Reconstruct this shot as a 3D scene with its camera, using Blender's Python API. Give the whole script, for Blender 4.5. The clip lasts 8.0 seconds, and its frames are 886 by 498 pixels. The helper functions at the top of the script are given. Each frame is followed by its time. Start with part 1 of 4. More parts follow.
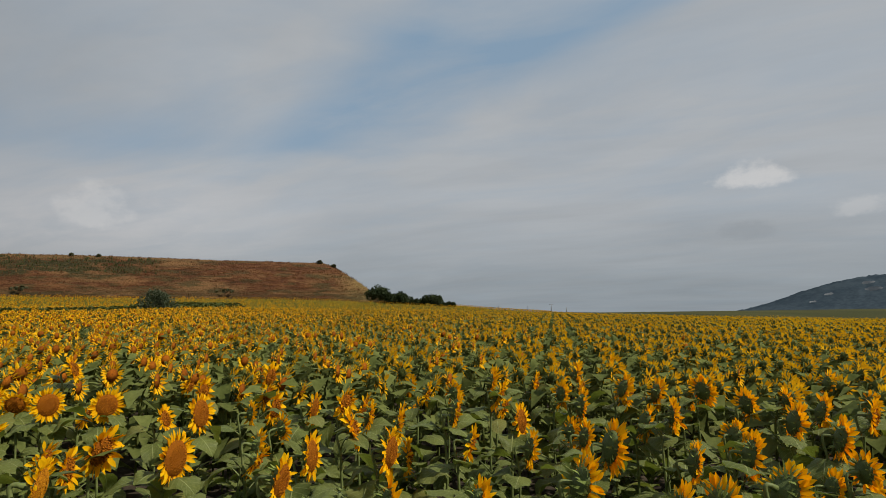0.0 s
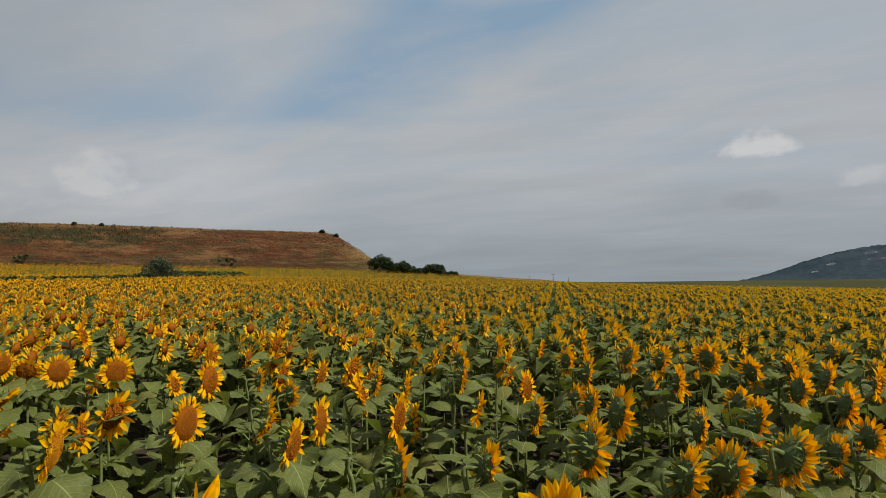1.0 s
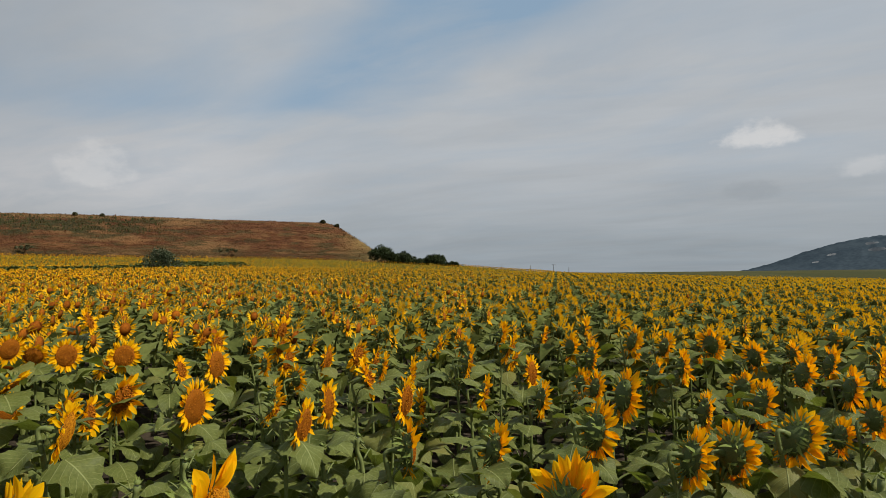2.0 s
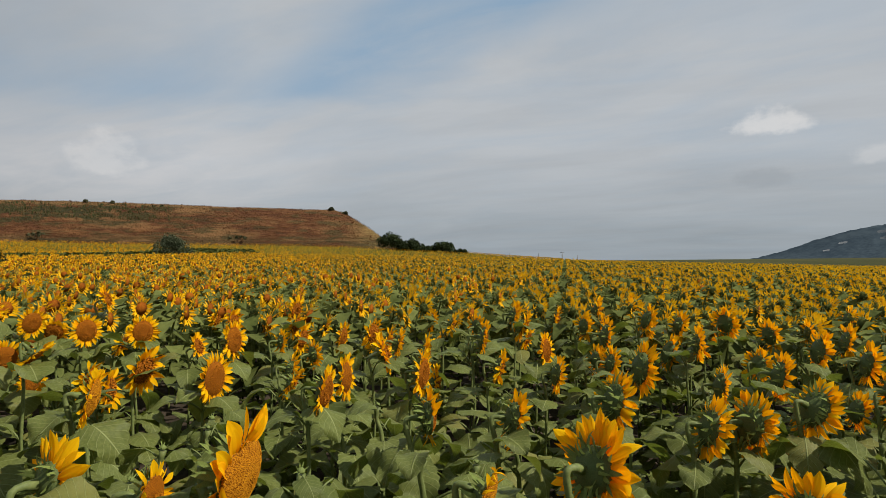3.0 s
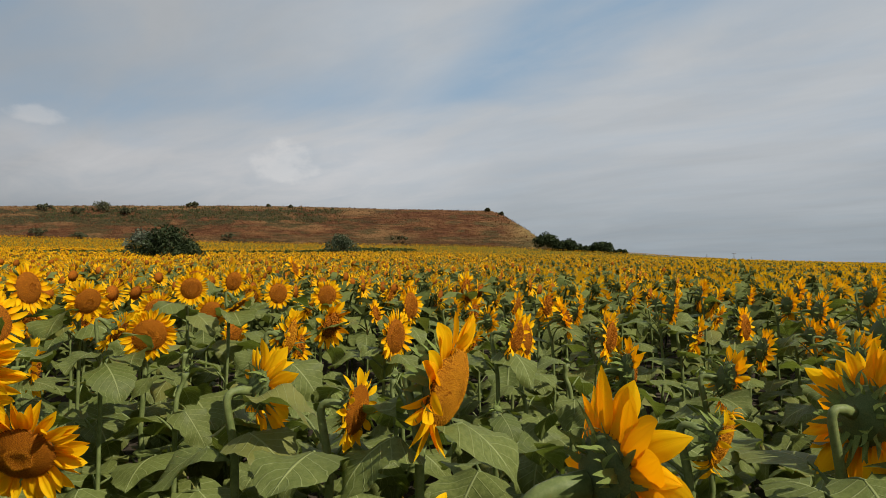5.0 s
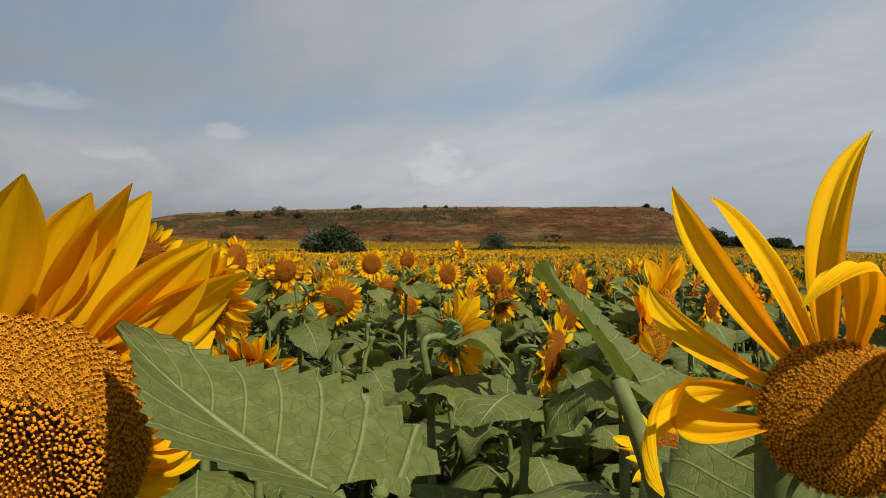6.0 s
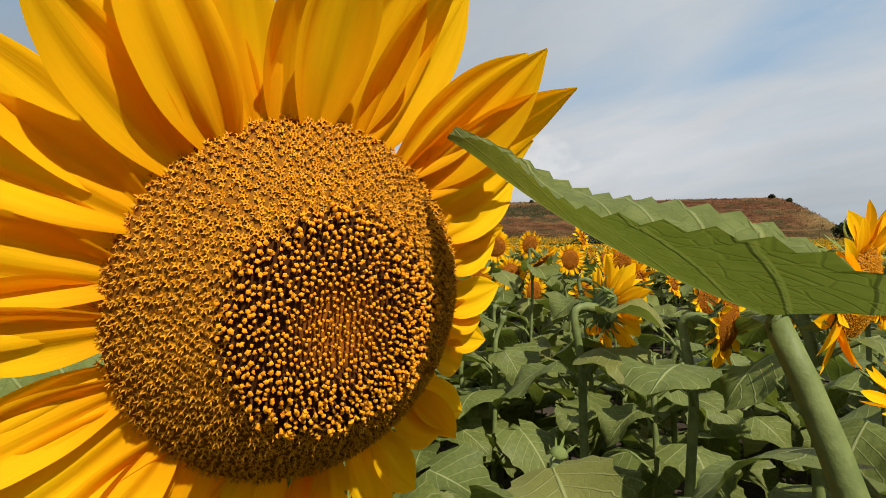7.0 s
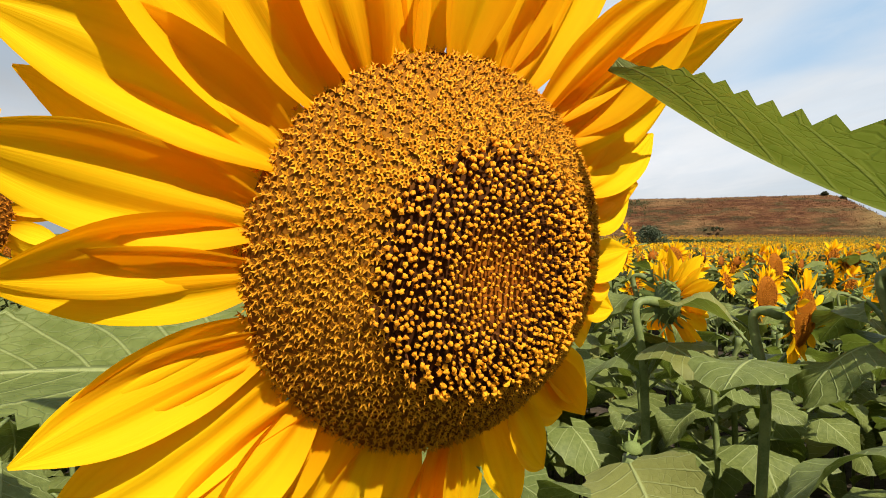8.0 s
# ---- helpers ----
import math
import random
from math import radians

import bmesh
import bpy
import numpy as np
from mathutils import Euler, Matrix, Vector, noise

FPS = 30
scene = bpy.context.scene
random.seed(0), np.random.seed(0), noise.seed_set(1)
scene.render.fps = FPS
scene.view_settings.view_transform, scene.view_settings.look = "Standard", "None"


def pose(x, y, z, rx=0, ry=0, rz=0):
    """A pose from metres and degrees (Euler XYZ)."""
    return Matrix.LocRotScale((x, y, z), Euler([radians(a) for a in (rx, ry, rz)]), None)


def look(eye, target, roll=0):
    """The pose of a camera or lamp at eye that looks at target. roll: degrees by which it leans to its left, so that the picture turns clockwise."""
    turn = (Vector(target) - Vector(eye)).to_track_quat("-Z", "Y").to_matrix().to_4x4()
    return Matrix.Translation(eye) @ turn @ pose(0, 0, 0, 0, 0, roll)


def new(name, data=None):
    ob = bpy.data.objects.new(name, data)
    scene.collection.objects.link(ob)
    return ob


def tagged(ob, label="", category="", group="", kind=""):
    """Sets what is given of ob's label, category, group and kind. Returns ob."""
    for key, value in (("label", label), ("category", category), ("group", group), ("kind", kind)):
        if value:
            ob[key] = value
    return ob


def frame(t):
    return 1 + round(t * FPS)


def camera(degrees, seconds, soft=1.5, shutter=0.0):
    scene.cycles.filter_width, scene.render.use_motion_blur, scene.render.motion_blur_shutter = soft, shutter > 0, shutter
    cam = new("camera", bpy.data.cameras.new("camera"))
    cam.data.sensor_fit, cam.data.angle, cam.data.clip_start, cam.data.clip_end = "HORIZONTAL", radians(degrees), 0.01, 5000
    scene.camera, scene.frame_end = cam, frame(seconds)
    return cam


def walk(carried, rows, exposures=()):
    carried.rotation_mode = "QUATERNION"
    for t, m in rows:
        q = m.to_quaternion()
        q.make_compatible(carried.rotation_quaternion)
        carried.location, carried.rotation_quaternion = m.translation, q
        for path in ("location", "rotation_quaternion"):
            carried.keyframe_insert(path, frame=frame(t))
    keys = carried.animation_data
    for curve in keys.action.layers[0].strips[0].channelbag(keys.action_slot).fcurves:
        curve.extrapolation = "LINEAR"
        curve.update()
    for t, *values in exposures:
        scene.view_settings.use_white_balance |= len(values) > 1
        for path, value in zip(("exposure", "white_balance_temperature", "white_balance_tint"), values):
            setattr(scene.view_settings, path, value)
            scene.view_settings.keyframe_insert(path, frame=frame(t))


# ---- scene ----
cam = camera(70.2, 8.0, soft=0.5)
PATH = [
    (0, (-0.074, 0.008, 2.247), (-0.042, 1.996, 2.466), -0.6),
    (0.5, (-0.09, 0.023, 2.23), (-0.063, 2.015, 2.404), -0.5),
    (1, (-0.107, 0.022, 2.236), (-0.083, 2.018, 2.359), -0.5),
    (1.5, (-0.125, 0.029, 2.228), (-0.102, 2.026, 2.327), -0.5),
    (2.8, (-0.185, -0.008, 2.134), (-0.178, 1.991, 2.2), -0.4),
    (3, (-0.198, 0.006, 2.119), (-0.202, 2.005, 2.173), -0.4),
    (3.5, (-0.231, 0.024, 2.057), (-0.258, 2.023, 2.111), -0.4),
    (4, (-0.264, 0.046, 2.006), (-0.357, 2.043, 2.06), -0.4),
    (4.2, (-0.285, 0.053, 1.986), (-0.438, 2.047, 2.039), -0.3),
    (5.3, (-0.406, 0.191, 1.814), (-1.032, 2.09, 1.874), 0.0),
    (5.5, (-0.431, 0.181, 1.781), (-1.147, 2.047, 1.84), -0.1),
    (5.7, (-0.45, 0.182, 1.75), (-1.263, 2.008, 1.81), -0.1),
    (6, (-0.482, 0.159, 1.722), (-1.421, 1.923, 1.779), 0.0),
    (6.3, (-0.521, 0.157, 1.695), (-1.563, 1.863, 1.743), 0.0),
    (6.5, (-0.548, 0.155, 1.675), (-1.65, 1.824, 1.723), -0.1),
    (7, (-0.617, 0.155, 1.641), (-1.838, 1.739, 1.684), -0.0),
    (7.2, (-0.627, 0.158, 1.632), (-1.896, 1.703, 1.682), -0.1),
    (7.5, (-0.65, 0.148, 1.631), (-1.942, 1.675, 1.672), -0.0),
    (8, (-0.666, 0.147, 1.622), (-1.985, 1.65, 1.664), 0.0),
]
walk(cam, [(t, look(eye, target, roll)) for t, eye, target, roll in PATH],
     [(0, 0.04), (1.0, 0.1), (3.5, 0.27), (5.3, 0.27), (6.2, 0.22), (6.6, 0.28), (7.0, 0.54), (7.4, 0.74), (8, 0.95)])

# ---- light ----
SUN_AZ, SUN_EL = -22.0, 46.0            # degrees from +x towards +y, and above the horizon
sun_dir = Vector((math.cos(radians(SUN_AZ)) * math.cos(radians(SUN_EL)), math.sin(radians(SUN_AZ)) * math.cos(radians(SUN_EL)), math.sin(radians(SUN_EL))))
sun = new("sun", bpy.data.lights.new("sun", "SUN"))
sun.data.energy, sun.data.angle, sun.data.color = 4.5, radians(0.6), (1.0, 0.95, 0.86)
sun.rotation_mode = "QUATERNION"
sun.rotation_quaternion = sun_dir.to_track_quat("Z", "Y")


class Tree:
    """Short hand for building node trees."""

    def __init__(self, tree):
        self.t = tree
        tree.nodes.clear()

    def n(self, kind, ins=None, **props):
        node = self.t.nodes.new(kind)
        for k, v in props.items():
            if k == "operation":
                node.operation = v
            elif k == "blend_type":
                node.blend_type = v
            elif k == "data_type":
                node.data_type = v
            elif k == "noise_dimensions":
                node.noise_dimensions = v
            elif k == "sky_type":
                node.sky_type = v
            elif k == "clamp":
                node.use_clamp = v
        for k, v in (ins or {}).items():
            self.put(node.inputs[k], v)
        return node

    def put(self, socket, v):
        if isinstance(v, bpy.types.NodeSocket):
            self.t.links.new(v, socket)
        elif isinstance(v, bpy.types.Node):
            self.t.links.new(v.outputs[0], socket)
        else:
            socket.default_value = v

    def math(self, op, a, b=0.0, c=0.0, clamp=False):
        return self.n("ShaderNodeMath", {0: a, 1: b, 2: c}, operation=op, clamp=clamp).outputs[0]

    def mix(self, f, a, b, mode="MIX"):
        node = self.n("ShaderNodeMix", data_type="RGBA", blend_type=mode)
        self.put(node.inputs[0], f)
        self.put(node.inputs[6], a if not isinstance(a, tuple) else (*a, 1.0))
        self.put(node.inputs[7], b if not isinstance(b, tuple) else (*b, 1.0))
        return node.outputs[2]

    def noise(self, vec, scale, detail=4.0, rough=0.5, distort=0.0):
        return self.n("ShaderNodeTexNoise", {"Vector": vec, "Scale": scale, "Detail": detail, "Roughness": rough, "Distortion": distort}).outputs[0]

    def ramp(self, f, a, b):
        """0 below a, 1 above b, smooth between."""
        node = self.n("ShaderNodeMapRange", {0: f, 1: a, 2: b, 3: 0.0, 4: 1.0})
        node.interpolation_type = "SMOOTHSTEP"
        return node.outputs[0]

    def scaled(self, vec, s):
        return self.n("ShaderNodeVectorMath", {0: vec, 1: s}, operation="MULTIPLY").outputs[0]


def make_world():
    world = bpy.data.worlds.new("sky")
    world.use_nodes = True
    scene.world = world
    t = Tree(world.node_tree)
    way = t.n("ShaderNodeTexCoord").outputs["Generated"]
    sky = t.n("ShaderNodeTexSky", sky_type="NISHITA")
    sky.sun_disc = False
    sky.sun_elevation, sky.sun_rotation = radians(SUN_EL), radians(90 - SUN_AZ)
    sky.air_density, sky.dust_density = 1.0, 1.5
    sep = t.n("ShaderNodeSeparateXYZ", {0: way})
    x, y, z = sep.outputs
    deg = 57.2958
    az = t.math("MULTIPLY", t.math("ARCTAN2", x, y), deg)
    el = t.math("MULTIPLY", t.math("ARCSINE", z), deg)
    # the cloud sheet, seen in perspective on a plane overhead
    h = t.math("ADD", t.math("MAXIMUM", z, 0.0), 0.12)
    flat = t.n("ShaderNodeCombineXYZ", {0: t.math("DIVIDE", x, h), 1: t.math("DIVIDE", y, h), 2: 0.0}).outputs[0]
    turned = t.n("ShaderNodeVectorRotate", {"Vector": flat, "Angle": radians(28)}).outputs[0]
    streak = t.scaled(turned, (0.5, 1.05, 1.0))
    big = t.noise(streak, 0.8, 5, 0.5, 0.8)
    fine = t.noise(streak, 2.6, 7, 0.58, 0.5)
    warp = t.math("MULTIPLY", t.math("SUBTRACT", big, 0.5), 26.0)
    # a gap in the veil: its lower edge climbs to the right, its upper edge climbs more steeply
    warp = t.math("MULTIPLY", t.math("SUBTRACT", big, 0.5), 9.0)
    ragged = t.math("MULTIPLY", t.math("SUBTRACT", fine, 0.5), 9.0)
    lower = t.math("SMOOTH_MAX", t.math("MULTIPLY_ADD", az, 0.04, 12.6), t.math("MULTIPLY_ADD", az, 0.39, 16.4), 3.0)
    upper = t.math("SMOOTH_MAX", t.math("MULTIPLY_ADD", az, 0.05, 18.6), t.math("MULTIPLY_ADD", az, 0.85, 31.0), 3.0)
    over = t.math("ADD", t.math("SUBTRACT", el, lower), t.math("ADD", warp, t.math("MULTIPLY", ragged, 0.6)))
    under = t.math("ADD", t.math("SUBTRACT", upper, el), t.math("ADD", warp, ragged))
    gap = t.math("MULTIPLY", t.ramp(over, -0.8, 3.0), t.ramp(under, -3.0, 5.0))
    gap = t.math("MULTIPLY", gap, t.math("MULTIPLY_ADD", t.ramp(az, -20.0, -32.0), -0.35, 1.0))
    corner = t.math("MULTIPLY", t.ramp(az, -38.0, -49.0), t.ramp(t.math("ADD", el, ragged), 13.0, 19.0))
    gap = t.math("MAXIMUM", gap, t.math("MULTIPLY", corner, 0.75))
    veil = t.math("SUBTRACT", 0.97, t.math("MULTIPLY", gap, t.math("MULTIPLY_ADD", fine, -1.1, 1.22)))
    thin = t.math("MULTIPLY", t.math("SUBTRACT", t.noise(streak, 1.5, 6, 0.55, 1.2), 0.56), t.ramp(el, 5.0, 13.0))
    veil = t.math("ADD", veil, t.math("MULTIPLY", t.math("SUBTRACT", fine, 0.5), 0.45))
    veil = t.math("ADD", veil, t.math("MULTIPLY", thin, 1.1), clamp=True)
    haze = t.ramp(el, 11.0, -0.5)
    shade = t.math("MULTIPLY_ADD", t.math("SUBTRACT", t.noise(streak, 1.3, 6, 0.6, 0.4), 0.5), 0.44, 1.0)
    shade = t.math("MULTIPLY", shade, t.math("MULTIPLY_ADD", t.ramp(az, -18.0, -62.0), -0.22, 1.0))
    grey = t.mix(haze, (0.400, 0.417, 0.434), (0.256, 0.284, 0.306))
    grey = t.mix(1.0, grey, t.n("ShaderNodeCombineColor", {0: shade, 1: shade, 2: shade}).outputs[0], "MULTIPLY")
    low = t.math("MULTIPLY", t.ramp(az, -4.0, -26.0), t.math("MULTIPLY", t.ramp(el, 3.5, 7.0), t.ramp(el, 15.0, 9.0)))
    grey = t.mix(t.math("MULTIPLY", low, t.math("MULTIPLY_ADD", fine, 0.9, 0.05), clamp=True), grey, (0.54, 0.53, 0.53))
    blue = t.mix(1.0, t.scaled(sky.outputs[0], (0.052, 0.052, 0.052)), (0.175, 0.26, 0.355), "ADD")
    blue = t.mix(0.7, blue, (0.21, 0.295, 0.38))
    colour = t.mix(t.math("MULTIPLY", veil, 0.93), blue, grey)
    # small heaps of cloud: azimuth, height, half width, half height, whiteness
    puff_noise = t.noise(t.scaled(way, (1.0, 1.0, 1.6)), 26.0, 5, 0.6)
    for a, e, w, hh, k in ((27.6, 11.0, 3.4, 1.5, 0.66), (-28.4, 8.6, 3.0, 2.6, 0.4), (-47.2, 11.4, 2.1, 1.0, 0.34), (-55.0, 9.0, 2.9, 0.9, 0.36), (-60.6, 12.7, 4.0, 1.3, 0.30), (35.2, 8.0, 2.6, 1.2, 0.3)):
        u = t.math("DIVIDE", t.math("SUBTRACT", az, a), w)
        v = t.math("DIVIDE", t.math("SUBTRACT", el, e), hh)
        v = t.math("MULTIPLY", v, t.math("ADD", 1.0, t.math("MULTIPLY", t.math("LESS_THAN", v, 0.0), 0.9)))
        r = t.math("ADD", t.math("MULTIPLY", u, u), t.math("MULTIPLY", v, v))
        r = t.math("ADD", r, t.math("MULTIPLY", t.math("SUBTRACT", puff_noise, 0.5), 2.6))
        m = t.math("MULTIPLY", t.ramp(r, 1.1, 0.0), k)
        colour = t.mix(m, colour, (0.62, 0.61, 0.60))
    # a thin dark smudge under the small cloud
    u = t.math("DIVIDE", t.math("SUBTRACT", az, 27.0), 2.8)
    v = t.math("DIVIDE", t.math("SUBTRACT", el, 7.0), 0.9)
    r = t.math("ADD", t.math("ADD", t.math("MULTIPLY", u, u), t.math("MULTIPLY", v, v)), t.math("MULTIPLY", t.math("SUBTRACT", puff_noise, 0.5), 2.0))
    colour = t.mix(t.math("MULTIPLY", t.ramp(r, 1.1, 0.0), 0.4), colour, (0.25, 0.275, 0.30))
    # the sky is duller away from the sun
    dull = t.math("MULTIPLY_ADD", t.ramp(az, -16.0, -60.0), -0.16, 1.0)
    colour = t.mix(1.0, colour, t.n("ShaderNodeCombineColor", {0: dull, 1: dull, 2: dull}).outputs[0], "MULTIPLY")
    back = t.n("ShaderNodeBackground", {"Color": colour, "Strength": 1.0})
    t.put(t.n("ShaderNodeOutputWorld").inputs[0], back)


make_world()


# ---- materials ----
def material(name):
    m = bpy.data.materials.new(name)
    m.use_nodes = True
    t = Tree(m.node_tree)
    out = t.n("ShaderNodeOutputMaterial")
    return m, t, out


def leafy(t, out, colour, through_colour, clear, rough, bump=None, depth=0.002, shine=0.35):
    """A thin green or yellow surface that lets some light through."""
    p = t.n("ShaderNodeBsdfPrincipled", {"Base Color": colour, "Roughness": rough, "Specular IOR Level": shine})
    tr = t.n("ShaderNodeBsdfTranslucent", {"Color": through_colour})
    if bump is not None:
        b = t.n("ShaderNodeBump", {"Height": bump, "Strength": 0.6, "Distance": depth})
        t.put(p.inputs["Normal"], b)
        t.put(tr.inputs["Normal"], b)
    t.put(out.inputs[0], t.n("ShaderNodeMixShader", {0: clear, 1: p, 2: tr}))


def petal_material():
    m, t, out = material("petal_yellow")
    uv = t.n("ShaderNodeTexCoord").outputs["UV"]
    u, v, _ = t.n("ShaderNodeSeparateXYZ", {0: uv}).outputs
    rnd = t.n("ShaderNodeObjectInfo").outputs["Random"]
    lines = t.noise(t.scaled(uv, (9.0, 0.7, 1.0)), 1.0, 3, 0.5)
    base = t.mix(t.ramp(v, 0.0, 0.45), (0.86, 0.37, 0.002), (0.96, 0.585, 0.005))
    base = t.mix(t.math("MULTIPLY", rnd, 0.25), base, (0.88, 0.44, 0.004))
    base = t.mix(t.ramp(lines, 0.42, 0.75), base, t.mix(0.35, base, (0.74, 0.32, 0.003)))
    soft = t.noise(t.scaled(uv, (3.0, 2.0, 1.0)), 2.0, 3)
    base = t.mix(t.math("MULTIPLY", t.ramp(soft, 0.55, 0.8), 0.35), base, (0.90, 0.58, 0.015))
    leafy(t, out, base, t.mix(0.75, base, (0.88, 0.27, 0.0)), 0.48, 0.65, lines, 0.0008, 0.05)
    return m


def leaf_material(name, dark, light, vein):
    m, t, out = material(name)
    tc = t.n("ShaderNodeTexCoord")
    uv, ob = tc.outputs["UV"], tc.outputs["Object"]
    u, v, _ = t.n("ShaderNodeSeparateXYZ", {0: uv}).outputs
    rnd = t.n("ShaderNodeObjectInfo").outputs["Random"]
    side = t.math("ABSOLUTE", t.math("SUBTRACT", u, 0.5))
    rib = t.ramp(side, 0.026, 0.006)
    saw = t.math("FRACT", t.math("MULTIPLY", t.math("SUBTRACT", v, t.math("MULTIPLY", side, 0.62)), 7.0))
    nerve = t.ramp(t.math("ABSOLUTE", t.math("SUBTRACT", saw, 0.5)), 0.075, 0.02)
    nerve = t.math("MULTIPLY", nerve, 0.55)
    veins = t.math("MAXIMUM", rib, nerve)
    net = t.n("ShaderNodeTexVoronoi", {"Vector": uv, "Scale": 19.0})
    net.feature = "DISTANCE_TO_EDGE"
    mesh_lines = t.ramp(net.outputs[0], 0.09, 0.0)
    blot = t.noise(ob, 16.0, 4, 0.6)
    colour = t.mix(t.ramp(blot, 0.3, 0.72), dark, light)
    colour = t.mix(t.math("MULTIPLY", rnd, 0.45), colour, t.mix(0.5, dark, (0.11, 0.125, 0.045)))
    colour = t.mix(t.math("MULTIPLY", mesh_lines, 0.14), colour, light)
    colour = t.mix(t.math("MULTIPLY", t.ramp(rnd, 0.80, 1.0), 0.55), colour, (0.23, 0.205, 0.050))
    colour = t.mix(t.math("MULTIPLY", t.ramp(rnd, 0.25, 0.0), 0.45), colour, (0.060, 0.085, 0.020))
    rust = t.ramp(t.noise(ob, 34.0, 3, 0.7), 0.70, 0.78)
    colour = t.mix(t.math("MULTIPLY", rust, 0.35), colour, (0.16, 0.12, 0.045))
    colour = t.mix(t.math("MULTIPLY", veins, 0.75), colour, vein)
    height = t.math("ADD", t.math("MULTIPLY", veins, 0.8), t.math("MULTIPLY", mesh_lines, -0.12))
    leafy(t, out, colour, t.mix(0.6, colour, (0.21, 0.27, 0.02)), 0.30, 0.52, height, 0.005, 0.20)
    return m


def plain(name, colour, other, scale, rough=0.7, clear=0.0, depth=0.003, bumpy=0.4, coords="Object", shine=0.25):
    """A rough surface with two tones at two scales."""
    m, t, out = material(name)
    ob = t.n("ShaderNodeTexCoord").outputs[coords]
    a = t.noise(ob, scale, 5, 0.6)
    b = t.noise(ob, scale * 7.3, 3, 0.6)
    isl = t.n("ShaderNodeNewGeometry").outputs["Random Per Island"]
    f = t.math("ADD", t.math("MULTIPLY", a, 0.6), t.math("ADD", t.math("MULTIPLY", b, 0.25), t.math("MULTIPLY", isl, 0.15)))
    c = t.mix(t.ramp(f, 0.33, 0.67), colour, other)
    if clear:
        leafy(t, out, c, c, clear, rough, b, depth, 0.04)
    else:
        p = t.n("ShaderNodeBsdfPrincipled", {"Base Color": c, "Roughness": rough, "Specular IOR Level": shine})
        t.put(p.inputs["Normal"], t.n("ShaderNodeBump", {"Height": b, "Strength": bumpy, "Distance": depth}))
        t.put(out.inputs[0], p)
    return m


PETAL = petal_material()
LEAF = leaf_material("leaf_green", (0.086, 0.103, 0.020), (0.160, 0.180, 0.044), (0.29, 0.31, 0.115))
LEAF_PALE = leaf_material("leaf_pale", (0.104, 0.126, 0.026), (0.172, 0.196, 0.052), (0.32, 0.345, 0.13))
STEM = plain("stem_green", (0.080, 0.106, 0.026), (0.155, 0.178, 0.056), 30.0, 0.6, 0.0, 0.001)
BRACT = plain("bract_green", (0.12, 0.165, 0.034), (0.24, 0.29, 0.085), 40.0, 0.6, 0.25, 0.001)
HEAD_BACK = plain("head_back_green", (0.054, 0.076, 0.019), (0.105, 0.130, 0.036), 25.0, 0.7)
BUD_GREEN = plain("bud_green", (0.09, 0.12, 0.025), (0.16, 0.19, 0.05), 40.0, 0.7)
SEED_BED = plain("disc_brown", (0.14, 0.040, 0.005), (0.26, 0.085, 0.007), 120.0, 0.9, shine=0.05)
FLORET_OUT = plain("floret_tan", (0.45, 0.168, 0.007), (0.69, 0.308, 0.012), 300.0, 0.75, 0.0, 0.0003, shine=0.1)
FLORET_IN = plain("floret_orange", (0.59, 0.192, 0.007), (0.77, 0.325, 0.012), 300.0, 0.75, 0.0, 0.0003, shine=0.1)
FIELD_OUT = plain("floret_field_tan", (0.30, 0.090, 0.007), (0.47, 0.165, 0.009), 60.0, 0.85, shine=0.05)
FIELD_IN = plain("floret_field_orange", (0.40, 0.130, 0.008), (0.60, 0.22, 0.012), 60.0, 0.85, shine=0.05)
FIELD_TUBE = plain("floret_field_dark", (0.20, 0.058, 0.006), (0.34, 0.105, 0.008), 60.0, 0.85, shine=0.05)
FIELD_MATS = [FIELD_OUT, FIELD_IN, FIELD_TUBE]
FLORET_TUBE = plain("floret_dark", (0.045, 0.016, 0.006), (0.16, 0.055, 0.010), 300.0, 0.8, 0.0, 0.0003, shine=0.05)
DISC_FAR = plain("disc_far", (0.15, 0.042, 0.005), (0.30, 0.090, 0.007), 90.0, 0.9, shine=0.05)
PETAL_FAR = plain("petal_far", (0.85, 0.38, 0.006), (0.95, 0.56, 0.010), 6.0, 0.6, 0.35)
LEAF_FAR = plain("leaf_far", (0.072, 0.088, 0.022), (0.175, 0.195, 0.056), 3.0, 0.6, 0.28)


# ---- mesh tools ----
def build_mesh(name, verts, faces, mats, face_mats=None, uvs=None, smooth=True):
    me = bpy.data.meshes.new(name)
    me.from_pydata([tuple(v) for v in verts], [], [tuple(f) for f in faces])
    for m in mats:
        me.materials.append(m)
    if face_mats is not None:
        me.polygons.foreach_set("material_index", np.array(face_mats, dtype=np.int32))
    if uvs is not None:
        layer = me.uv_layers.new(name="UVMap")
        idx = np.zeros(len(me.loops), dtype=np.int32)
        me.loops.foreach_get("vertex_index", idx)
        layer.data.foreach_set("uv", np.array(uvs, dtype=np.float32)[idx].ravel())
    me.polygons.foreach_set("use_smooth", np.full(len(me.polygons), smooth))
    me.update()
    return me


def piece(name, mesh, parent=None, m=None, label=""):
    ob = new(name, mesh)
    if parent is not None:
        ob.parent = parent
    if m is not None:
        ob.matrix_local = m
    return tagged(ob, label=label)


